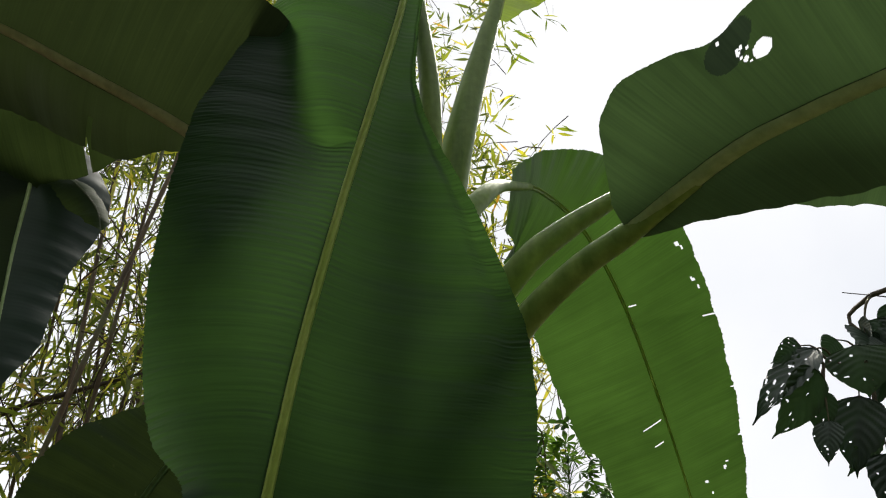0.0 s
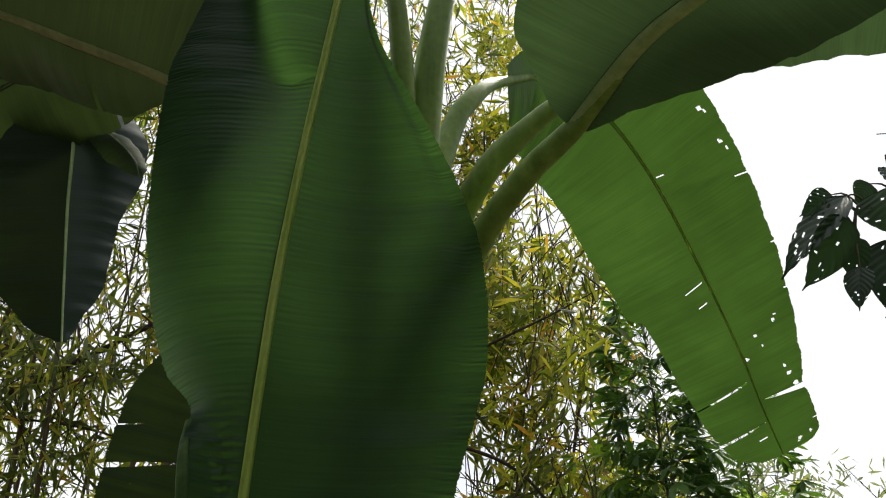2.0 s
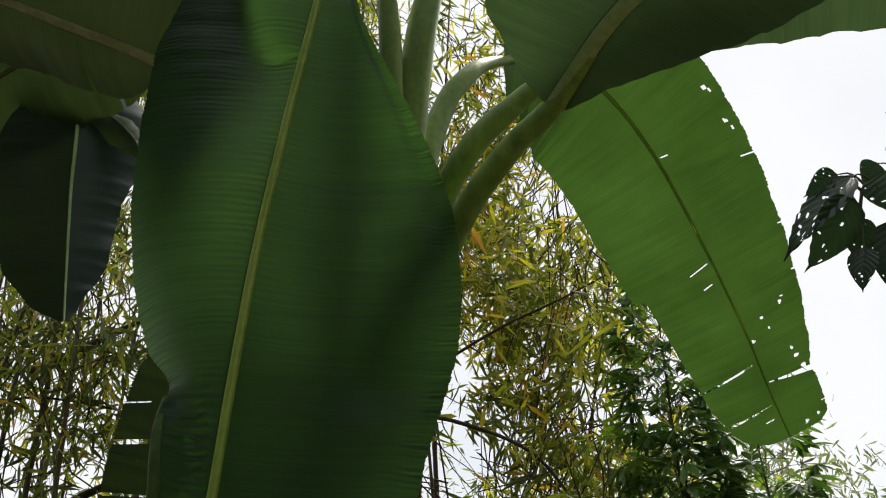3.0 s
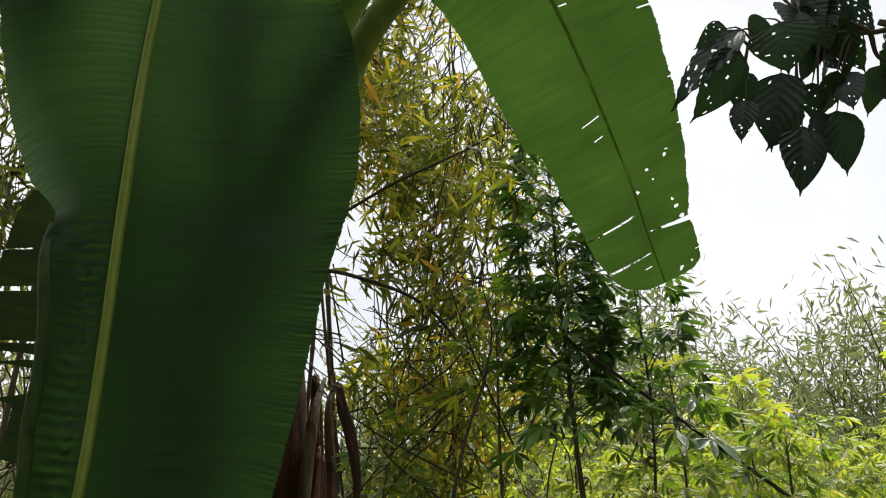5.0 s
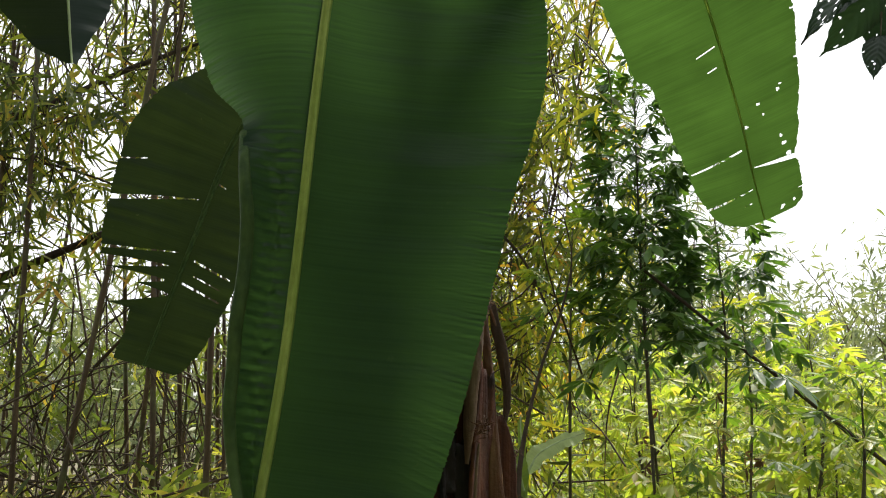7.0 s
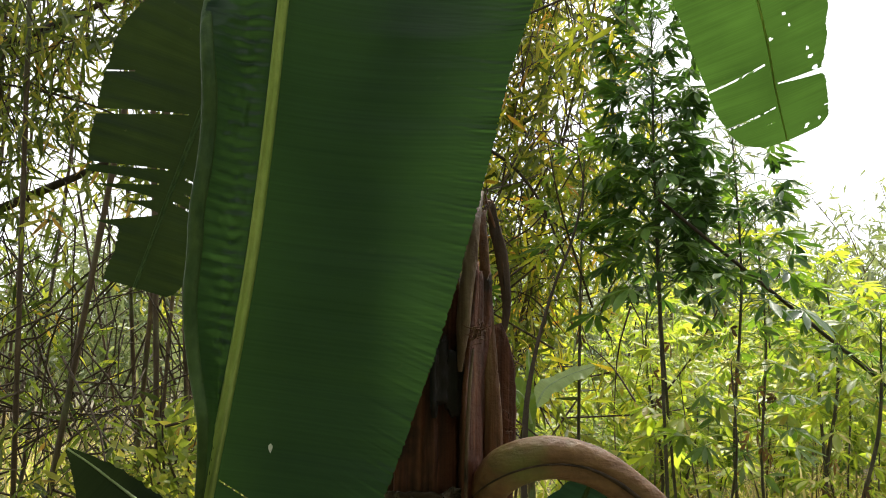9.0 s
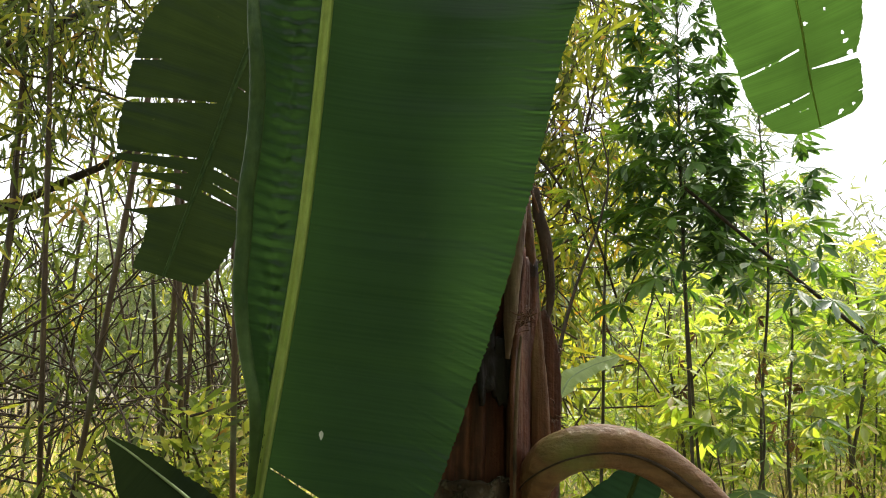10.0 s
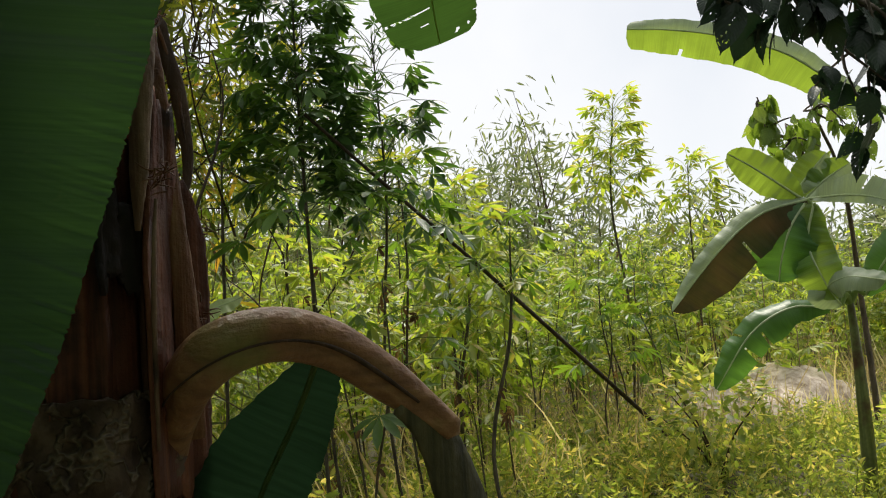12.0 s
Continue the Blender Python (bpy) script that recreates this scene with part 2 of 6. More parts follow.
M_SHEATH = streaky("dry_sheath_brown", [(0.3, (0.04, 0.014, 0.009)), (0.5, (0.12, 0.040, 0.023)), (0.72, (0.23, 0.088, 0.046))], (70, 70, 1.6), 0.5, 0.9, (0.014, 0.008, 0.007), 8.0, (0.57, 0.66))
M_PAPER = streaky("papery_bark", [(0.28, (0.026, 0.015, 0.010)), (0.5, (0.085, 0.056, 0.040)), (0.76, (0.23, 0.175, 0.125))], (24, 24, 16), 0.8, 1.0, (0.035, 0.02, 0.014), 13.0)
add_wrinkles(M_PAPER, 16.0, (0.36, 0.29, 0.22))
M_STRIP = streaky("dry_strip_tan", [(0.28, (0.05, 0.02, 0.011)), (0.5, (0.16, 0.072, 0.036)), (0.75, (0.31, 0.18, 0.095))], (80, 80, 1.8), 0.55, 0.8, (0.025, 0.014, 0.01), 8.0)
M_TAN = streaky("dry_stalk_pale", [(0.3, (0.09, 0.045, 0.028)), (0.5, (0.18, 0.11, 0.07)), (0.75, (0.34, 0.25, 0.17))], (80, 80, 1.8), 0.55, 0.8, (0.05, 0.03, 0.02), 9.0)
M_LIMP = streaky("limp_stalk", [(0.3, (0.035, 0.035, 0.02)), (0.55, (0.085, 0.08, 0.04)), (0.8, (0.15, 0.12, 0.06))], (60, 60, 2.5), 0.55, 0.6)
M_ARCH = streaky("withered_petiole", [(0.2, (0.13, 0.062, 0.032)), (0.5, (0.25, 0.125, 0.060)), (0.8, (0.34, 0.20, 0.088))], (9, 60, 60), 0.45, 0.7, (0.20, 0.19, 0.055), 6.0, (0.50, 0.66), 0.4)
M_CHAR = streaky("rotten_black", [(0.3, (0.008, 0.006, 0.005)), (0.7, (0.03, 0.02, 0.015))], (50, 50, 6), 0.6, 0.8)
M_ROT = streaky("rotten_brown", [(0.3, (0.03, 0.018, 0.012)), (0.7, (0.10, 0.06, 0.04))], (40, 40, 4), 0.7, 0.8)
M_BAMBOO = island_leaf("bamboo_leaf", [(0.0, (0.03, 0.042, 0.02)), (0.4, (0.085, 0.11, 0.035)), (0.75, (0.165, 0.18, 0.05)), (0.95, (0.34, 0.30, 0.09)), (1.0, (0.30, 0.17, 0.07))], (2.2, 2.4, 0.7), 0.52)
# Sunlit copy of the bamboo leaf: the sun's gold is put into its tints.
M_BAMBOO_SUN = island_leaf("bamboo_leaf_sunlit", [(0.0, (0.035, 0.05, 0.02)), (0.35, (0.10, 0.125, 0.035)), (0.7, (0.20, 0.205, 0.055)), (0.94, (0.40, 0.34, 0.08)), (1.0, (0.36, 0.19, 0.07))], (2.1, 2.2, 0.55), 0.55)
# Far copy of the bamboo leaf: distance haze is put into paler, greyer tints.
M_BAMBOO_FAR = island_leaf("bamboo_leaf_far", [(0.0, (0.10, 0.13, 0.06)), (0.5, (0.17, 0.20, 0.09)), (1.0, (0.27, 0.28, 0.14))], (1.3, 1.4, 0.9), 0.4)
# Brighter stem colour for the field, with sunlight put into it.
M_PALESTEM = streaky("sunlit_stem", [(0.25, (0.14, 0.11, 0.06)), (0.6, (0.28, 0.23, 0.13)), (0.85, (0.40, 0.34, 0.2))], (30, 30, 2.0), 0.6, 0.4)
M_CULM = streaky("bamboo_culm", [(0.25, (0.03, 0.02, 0.012)), (0.6, (0.10, 0.066, 0.036)), (0.85, (0.20, 0.14, 0.08))], (30, 30, 2.0), 0.5, 0.4, (0.10, 0.11, 0.05), 2.0)
M_TWIG = streaky("twig_brown", [(0.3, (0.025, 0.017, 0.01)), (0.7, (0.095, 0.064, 0.038))], (30, 30, 4), 0.7, 0.5)
M_BRANCH = streaky("branch_dark", [(0.3, (0.018, 0.013, 0.009)), (0.7, (0.075, 0.052, 0.035))], (30, 30, 4), 0.75, 0.6)
# One cassava leaf in three copies: bamboo shade and field sun are in their colours.
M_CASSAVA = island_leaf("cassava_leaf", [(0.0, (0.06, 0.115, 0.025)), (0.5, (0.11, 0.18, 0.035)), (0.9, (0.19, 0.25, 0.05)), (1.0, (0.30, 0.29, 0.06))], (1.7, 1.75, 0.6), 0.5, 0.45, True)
M_CASSAVA_SHADED = island_leaf("cassava_leaf_shaded", [(0.0, (0.034, 0.074, 0.026)), (0.6, (0.062, 0.122, 0.036)), (1.0, (0.13, 0.22, 0.05))], (1.5, 1.7, 0.6), 0.34, 0.36, True)
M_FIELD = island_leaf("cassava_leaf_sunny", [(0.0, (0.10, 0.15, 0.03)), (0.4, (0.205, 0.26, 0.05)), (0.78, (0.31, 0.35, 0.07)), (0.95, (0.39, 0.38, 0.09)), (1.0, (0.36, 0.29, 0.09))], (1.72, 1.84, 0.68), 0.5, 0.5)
M_DRYLEAF = island_leaf("dry_leaf", [(0.0, (0.06, 0.035, 0.02)), (0.6, (0.15, 0.085, 0.04)), (1.0, (0.30, 0.17, 0.05))], (1.2, 1.1, 0.8), 0.25, 0.7, True)
M_STALK = streaky("cassava_stem", [(0.3, (0.035, 0.03, 0.02)), (0.7, (0.12, 0.10, 0.07))], (40, 40, 8), 0.65, 0.6)
# Backlit shade is put into the first leaf colour, sunlight into the second.
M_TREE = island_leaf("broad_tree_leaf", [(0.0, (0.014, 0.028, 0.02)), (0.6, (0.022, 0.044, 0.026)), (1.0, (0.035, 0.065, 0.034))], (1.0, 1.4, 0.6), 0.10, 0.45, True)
M_TREE_LIT = island_leaf("broad_tree_leaf_lit", [(0.0, (0.11, 0.18, 0.04)), (0.6, (0.19, 0.27, 0.06)), (1.0, (0.28, 0.36, 0.10))], (1.7, 1.7, 0.6), 0.42, 0.4, True)
M_BARK = streaky("tree_bark", [(0.3, (0.05, 0.04, 0.03)), (0.7, (0.15, 0.12, 0.09))], (20, 20, 4), 0.8, 0.9)
M_WEED = island_leaf("weed_leaf", [(0.0, (0.11, 0.16, 0.04)), (0.5, (0.21, 0.265, 0.07)), (0.82, (0.36, 0.37, 0.13)), (1.0, (0.58, 0.48, 0.24))], (2.1, 2.0, 0.8), 0.5)
M_STRAW = island_leaf("dry_grass", [(0.0, (0.26, 0.20, 0.10)), (0.6, (0.46, 0.37, 0.20)), (1.0, (0.62, 0.54, 0.34))], (1.4, 1.4, 1.0), 0.45, 0.7)
M_PETAL = streaky("white_petal", [(0.3, (0.6, 0.6, 0.55)), (0.7, (0.8, 0.8, 0.76))], (30, 30, 30), 0.6, 0.2)
M_EARTH = streaky("pale_earth", [(0.3, (0.26, 0.20, 0.14)), (0.5, (0.50, 0.42, 0.33)), (0.75, (0.70, 0.62, 0.53))], (11, 11, 16), 0.9, 1.0, (0.20, 0.15, 0.10), 2.5)
M_HILL = streaky("wooded_hill", [(0.3, (0.05, 0.08, 0.05)), (0.7, (0.10, 0.14, 0.08))], (0.5, 0.5, 0.5), 0.9, 0.3)


def ground_material():
    m, nodes, links, out = material("litter_soil")
    pos = nodes.new("ShaderNodeTexCoord").outputs["Object"]
    a = noise_fac(nodes, links, pos, 0.6, 6.0)
    c = noise_fac(nodes, links, pos, 14.0, 6.0, 0.7)
    col = ramp(nodes, links, a, [(0.35, (0.05, 0.065, 0.022)), (0.52, (0.11, 0.09, 0.045)), (0.66, (0.06, 0.085, 0.026))])
    col = mixed(nodes, links, 0.5, col, ramp(nodes, links, c, [(0.35, (0.03, 0.022, 0.014)), (0.55, (0.09, 0.075, 0.04)), (0.75, (0.18, 0.15, 0.08))]))
    p = nodes.new("ShaderNodeBsdfPrincipled")
    p.inputs["Roughness"].default_value = 0.9
    links.new(col, p.inputs["Base Color"])
    b = nodes.new("ShaderNodeBump")
    b.inputs["Strength"].default_value, b.inputs["Distance"].default_value = 0.8, 0.03
    links.new(c, b.inputs["Height"])
    links.new(b.outputs["Normal"], p.inputs["Normal"])
    links.new(p.outputs["BSDF"], out.inputs["Surface"])
    return m


M_SOIL = ground_material()


# ---------------------------------------------------------------- builders
rng = np.random.default_rng(7)


def mesh_of(name, verts, faces, mat, uv=None, smooth=True):
    me = bpy.data.meshes.new(name)
    me.from_pydata([tuple(v) for v in verts], [], faces)
    me.materials.append(mat)
    if smooth:
        me.polygons.foreach_set("use_smooth", [True] * len(me.polygons))
    if uv is not None:
        lay = me.uv_layers.new(name="UVMap")
        idx = np.empty(len(me.loops), np.int32)
        me.loops.foreach_get("vertex_index", idx)
        lay.data.foreach_set("uv", np.asarray(uv, np.float32)[idx].ravel())
    me.update()
    return me


def tri_mesh(name, verts, tris, mat):
    """A mesh of many triangles from arrays."""
    me = bpy.data.meshes.new(name)
    verts, tris = np.asarray(verts, np.float32), np.asarray(tris, np.int32)
    me.vertices.add(len(verts))
    me.vertices.foreach_set("co", verts.ravel())
    me.loops.add(tris.size)
    me.loops.foreach_set("vertex_index", tris.ravel())
    me.polygons.add(len(tris))
    me.polygons.foreach_set("loop_start", np.arange(0, tris.size, 3, dtype=np.int32))
    me.materials.append(mat)
    me.update(calc_edges=True)
    me.validate()
    return me


def piece(name, me, parent, label="", kind=""):
    ob = new(name, me)
    ob.parent = parent
    return tagged(ob, label=label, kind=kind)


def thing(name, place, label, category, group="", kind=""):
    ob = new(name)
    ob.location = place
    ob.empty_display_size = 0.1
    return tagged(ob, label, category, group, kind)


def rel(parent, pts):
    return np.asarray(pts, float) - np.array(parent.location)


def spline(ctrl, n):
    """A smooth line through a few points, evenly stepped."""
    c = np.asarray(ctrl, float)
    p = np.vstack([2 * c[0] - c[1], c, 2 * c[-1] - c[-2]])
    out = []
    for k in range(len(c) - 1):
        a, b, d, e = p[k:k + 4]
        t = np.linspace(0, 1, 40, endpoint=False)[:, None]
        out.append(0.5 * (2 * b + (d - a) * t + (2 * a - 5 * b + 4 * d - e) * t**2 + (3 * b - a - 3 * d + e) * t**3))
    line = np.vstack(out + [c[-1:]])
    run = np.r_[0, np.cumsum(np.linalg.norm(np.diff(line, axis=0), axis=1))]
    s = np.linspace(0, run[-1], n)
    return np.stack([np.interp(s, run, line[:, k]) for k in range(3)], 1), run[-1]


def unit(v):
    return v / np.maximum(np.linalg.norm(v, axis=-1, keepdims=True), 1e-9)


def curve_at(table, s, soften=0.02):
    """A value along 0..1 from a short table, with its corners rounded."""
    x, y = np.array(table, float).T
    fine = np.linspace(-0.2, 1.2, 1401)
    v = np.interp(fine, x, y)
    k = max(1, int(soften * 1000))
    v = np.convolve(np.pad(v, k, mode="edge"), np.ones(2 * k + 1) / (2 * k + 1), "valid")
    return np.interp(s, fine, v)


def tube(ctrl, radii, n=24, sides=10, flat=1.0, face=(0, -1, 0), bumps=0.0, seed=0, arc=None, close=True):
    """A tapered limb through a few points. flat: depth over width. arc: degrees of a channel open to face."""
    line, length = spline(ctrl, n)
    t = unit(np.gradient(line, axis=0))
    side = unit(np.cross(t, np.asarray(face, float)))
    up = unit(np.cross(side, t))
    r = curve_at([(k / (len(radii) - 1), v) for k, v in enumerate(radii)], np.linspace(0, 1, n), 0.03)
    ang = np.linspace(0, 2 * math.pi, sides, endpoint=False)
    g = np.random.default_rng(seed)
    wob = 1 + bumps * g.normal(size=(n, sides))
    ring = line[:, None] + (r[:, None] * wob)[..., None] * (np.cos(ang)[None, :, None] * side[:, None] + flat * np.sin(ang)[None, :, None] * up[:, None])
    verts = ring.reshape(-1, 3).tolist()
    faces = [(i * sides + j, i * sides + (j + 1) % sides, (i + 1) * sides + (j + 1) % sides, (i + 1) * sides + j) for i in range(n - 1) for j in range(sides)]
    if close:
        verts += [tuple(line[0]), tuple(line[-1])]
        a, b = len(verts) - 2, len(verts) - 1
        faces += [(a, (j + 1) % sides, j) for j in range(sides)] + [(b, (n - 1) * sides + j, (n - 1) * sides + (j + 1) % sides) for j in range(sides)]
    return np.array(verts), faces


def join(lots):
    verts, faces, base = [], [], 0
    for v, f in lots:
        verts.append(np.asarray(v))
        faces += [tuple(k + base for k in q) for q in f]
        base += len(v)
    return np.vstack(verts), faces


def blade(ctrl, left, right, face, rows=170, across=11, skew=0.25, curl=(0.1, 0.1), fold=0.05, ripple=0.004, tears=(), holes=(), lip=None, seed=1, ragged=0.0012, dents=(), crease=None, crinkle=None, pleats=0.0):
    """One banana leaf blade. ctrl: the midrib. left, right: half widths along it. face: the way the seen side looks, at the base and the tip.
    tears: (side, along, from, gap); holes: (side, along, out, radius along, radius out); lip: (side, from, to, height) a rim rolled to the seen side;
    dents: (side, along, out, reach along, reach out, depth); crease: (side, ((along, out), ...), depth) a step across the half; pleats: their depth inside it."""
    g = np.random.default_rng(seed)
    line, length = spline(ctrl, rows)
    s = np.linspace(0, 1, rows)
    f0, f1 = (np.asarray(f, float) for f in face)
    look_way = unit(f0 * (1 - s)[:, None] + f1 * s[:, None])
    t = unit(np.gradient(line, axis=0))
    look_way = unit(look_way - (look_way * t).sum(-1, keepdims=True) * t)
    lft = unit(np.cross(t, look_way))
    verts, uvs, faces = [], [], []
    phases = g.uniform(0, 6.28, (2, 6))
    for side, table, cu in ((0, left, curl[0]), (1, right, curl[1])):
        w = curve_at(table, s, 0.012)
        sign = 1 if side == 0 else -1
        v = np.linspace(0, 1, across) ** 0.9
        base = len(verts)
        along = s[:, None] + (curve_at(skew, s)[:, None] if isinstance(skew, list) else skew) * (w[:, None] * v[None]) / length * (1 - s[:, None]) ** 0.3
        cut_rows = {}
        for tear in tears:
            if tear[0] == side:
                k = int(round(tear[1] * (rows - 1)))
                gap = tear[3] / length * (np.clip((v - tear[2]) / max(1e-3, 1 - tear[2]), 0, 1) ** 0.7 if len(tear) < 5 else 1)
                on = (v >= tear[2] - 1e-6) & (v <= (tear[4] if len(tear) > 4 else 2))
                mid_s = (along[k] + along[k + 1]) / 2
                lo, hi = mid_s - gap / 2, mid_s + gap / 2
                along[:k + 1] = np.where(on[None], np.minimum(along[:k + 1], lo[None]), along[:k + 1])
                along[k + 1:] = np.where(on[None], np.maximum(along[k + 1:], hi[None]), along[k + 1:])
                cut_rows[k] = (tear[2], tear[4] if len(tear) > 4 else 2)
        rag = 1 + ragged / np.maximum(w, 0.03)[:, None] * (v[None] ** 4) * g.normal(size=(rows, 1))
        P = np.stack([np.interp(along, s, line[:, c]) for c in range(3)], -1)
        L = np.stack([np.interp(along, s, lft[:, c]) for c in range(3)], -1)
        N = np.stack([np.interp(along, s, look_way[:, c]) for c in range(3)], -1)
        out_w = w[:, None] * v[None] * rag
        u = along * length
        wave = sum(np.sin(u * fr + phases[side][k] + 1.2 * np.sin(u * 7 + k)) * am for k, (fr, am) in enumerate(((31, 1.0), (74, 0.5), (140, 0.28), (13, 1.3))))
        bend = curve_at(cu, s, 0.03)[:, None] if isinstance(cu, list) else cu
        tilt = fold[side] if isinstance(fold, tuple) else fold
        dip = -bend * w[:, None] * v[None] ** 1.8 + tilt * out_w + ripple * wave * v[None] ** 0.8
        if crease and crease[0] == side:
            way, deep = crease[1:]
            past = v[None] - np.interp(s, [a for a, b in way], [b for a, b in way])[:, None]
            on = np.clip((s[:, None] - way[0][0] + 0.05) / 0.05, 0, 1) * np.clip((way[-1][0] + 0.10 - s[:, None]) / 0.10, 0, 1) ** 1.6
            dip = dip - deep * on / (1 + np.exp(-past / 0.05)) * np.exp(-np.clip(past, 0, 9) / 0.55)
            fine = np.sin(u * 598 + 2.2 * np.sin(u * 23) + 1.5 * v[None]) * (0.7 + 0.3 * np.sin(u * 51 + 3 * v[None]))
            dip = dip + pleats * fine * (0.25 + 0.75 * on / (1 + np.exp(past / 0.05))) * np.clip(v / 0.08, 0, 1)[None]
        if lip and lip[0] == side:
            amt = np.clip((s - lip[1]) / 0.02, 0, 1) * np.clip((lip[2] - s) / 0.05, 0, 1)
            dip = dip + lip[3] * amt[:, None] * (np.clip((v - 0.45) / 0.55, 0, 1)[None] ** 1.5) * (1 + 0.04 * np.sin(u * 41) + 0.02 * np.sin(u * 95))
        if crinkle and crinkle[0] == side:
            amt = np.clip((s - crinkle[1]) / 0.03, 0, 1) * np.clip((crinkle[2] - s) / 0.08, 0, 1)
            lump = np.array([[noise.noise(Vector((uu * 42, vv * 3.2, 1.7))) + 0.6 * noise.noise(Vector((uu * 95, vv * 7.0, 4.1))) for uu, vv in zip(ur, v)] for ur in u])
            dip = dip + crinkle[3] * amt[:, None] * np.sin(np.pi * np.clip(v, 0, 1))[None] * (lump + 0.28 * np.sin(u * 370 + 2.0 * np.sin(u * 11)))
        for d in dents:
            if d[0] == side:
                dip = dip - d[5] * np.exp(-((s[:, None] - d[1]) / d[3]) ** 2 - ((v[None] - d[2]) / d[4]) ** 2)
        P = P + L * (sign * out_w)[..., None] + N * dip[..., None]
        verts += P.reshape(-1, 3).tolist()
        uvs += np.stack([u, sign * out_w], -1).reshape(-1, 2).tolist()
        for i in range(rows - 1):
            for j in range(across - 1):
                if i in cut_rows and v[j] >= cut_rows[i][0] - 1e-6 and v[j + 1] <= cut_rows[i][1] + 1e-6:
                    continue
                sm, vm = (s[i] + s[i + 1]) / 2, (v[j] + v[j + 1]) / 2
                if any(h[0] == side and ((sm - h[1]) / h[3]) ** 2 + ((vm - h[2]) / h[4]) ** 2 < 1 for h in holes):
                    continue
                q = [base + i * across + j, base + i * across + j + 1, base + (i + 1) * across + j + 1, base + (i + 1) * across + j]
                faces.append(tuple(q if side == 0 else q[::-1]))
    return verts, faces, uvs, (line, look_way, t, lft)


def banana_leaf(parent, ctrl, left, right, face, mat, rib_mat=None, rib=(0.014, 0.003), petiole=None, label="", rib_lift=0.6, rim=None, other=None, patch=None, **how):
    """A leaf as a part of its plant: blade, raised midrib with a groove, and a petiole where one shows."""
    off = np.array(parent.location)
    verts, faces, uvs, (line, fw, t, lft) = blade(ctrl, left, right, face, **how)
    leaf = piece("leaf", mesh_of("leaf", np.array(verts) - off, faces, mat, uvs), parent, label)
    if other:
        half = how.get("rows", 170) * how.get("across", 11)
        leaf.data.materials.append(other)
        leaf.data.polygons.foreach_set("material_index", [1 if f[0] < half else 0 for f in faces])
    # Faces in this oval are painted darker for the shade of a folded lip.
    if patch:
        rows, across = how["rows"], how["across"]
        at = np.array([(f[0] // (rows * across), (f[0] // across % rows) / (rows - 1), (f[0] % across / (across - 1)) ** 0.9) for f in faces])
        inside = (at[:, 0] == patch[0]) & (((at[:, 1] - patch[1]) / patch[3]) ** 2 + ((at[:, 2] - patch[2]) / patch[4]) ** 2 < 1)
        leaf.data.materials.append(M_FOLD_SHADE)
        leaf.data.polygons.foreach_set("material_index", inside.astype(int))
    n = len(line)
    r = np.linspace(rib[0], rib[1], n)
    prof = [(-1.0, -0.35), (-0.88, 0.55), (-0.62, 0.9), (-0.36, 0.62), (-0.1, 0.25), (0.1, 0.25), (0.36, 0.62), (0.62, 0.9), (0.88, 0.55), (1.0, -0.35)]
    if rib_mat in (M_RIB_DIM, M_RIB_TAN):
        prof = [(-1.0, -0.35), (-0.82, 0.35), (-0.45, 0.8), (0, 0.95), (0.45, 0.8), (0.82, 0.35), (1.0, -0.35)]
    ring = np.stack([line + lft * (a * r)[:, None] + fw * ((b * rib_lift) * r)[:, None] for a, b in prof], 1) - off
    m = len(prof)
    rf = [(i * m + j, i * m + j + 1, (i + 1) * m + j + 1, (i + 1) * m + j) for i in range(n - 1) for j in range(m - 1)]
    piece("midrib", mesh_of("midrib", ring.reshape(-1, 3), rf, rib_mat or M_RIB), leaf)
    if rim:
        side_n, k0, k1, thick = how["across"], int(rim[0] * n), int(rim[1] * n), rim[2]
        edge = np.array(verts)[[i * side_n + side_n - 1 for i in range(k0, k1, n // 51)]]
        ev, ef = tube(edge - off, (thick * 0.6, thick, thick, thick * 0.8, thick * 0.5), 8 * len(edge), 10, 0.6, bumps=0.008, seed=3)
        piece("rolled_edge", mesh_of("rolled_edge", ev, ef, M_RIM), leaf, "pale wrinkled rolled edge")
    if petiole:
        pts, radii = petiole
        pv, pf = tube(pts, radii, 36, 14, 0.85, bumps=0.008, seed=len(pts))
        piece("petiole", mesh_of("petiole", pv - off, pf, M_PETIOLE), leaf)
    return leaf


# small leaf shapes: verts (length along +y, width along x, up z), triangles
def lance(width=0.12, steps=3, droop=0.12, keel=0.06, belly=0.75):
    v, f = [(0, 0, 0)], []
    for k in range(1, steps):
        a = k / steps
        w = width * math.sin(math.pi * a**belly) * (1.0 if a < 0.6 else 0.9)
        z = -droop * a * a
        v += [(-w / 2, a, z), (0, a, z - keel * width), (w / 2, a, z)]
    v.append((0, 1, -droop))
    f += [(0, 2, 1), (0, 3, 2)]
    for k in range(steps - 2):
        a, b = 1 + 3 * k, 4 + 3 * k
        f += [(a, a + 1, b + 1), (a, b + 1, b), (a + 1, a + 2, b + 2), (a + 1, b + 2, b + 1)]
    e, last = len(v) - 1, 1 + 3 * (steps - 2)
    f += [(last, last + 1, e), (last + 1, last + 2, e)]
    return np.array(v, float), np.array(f)


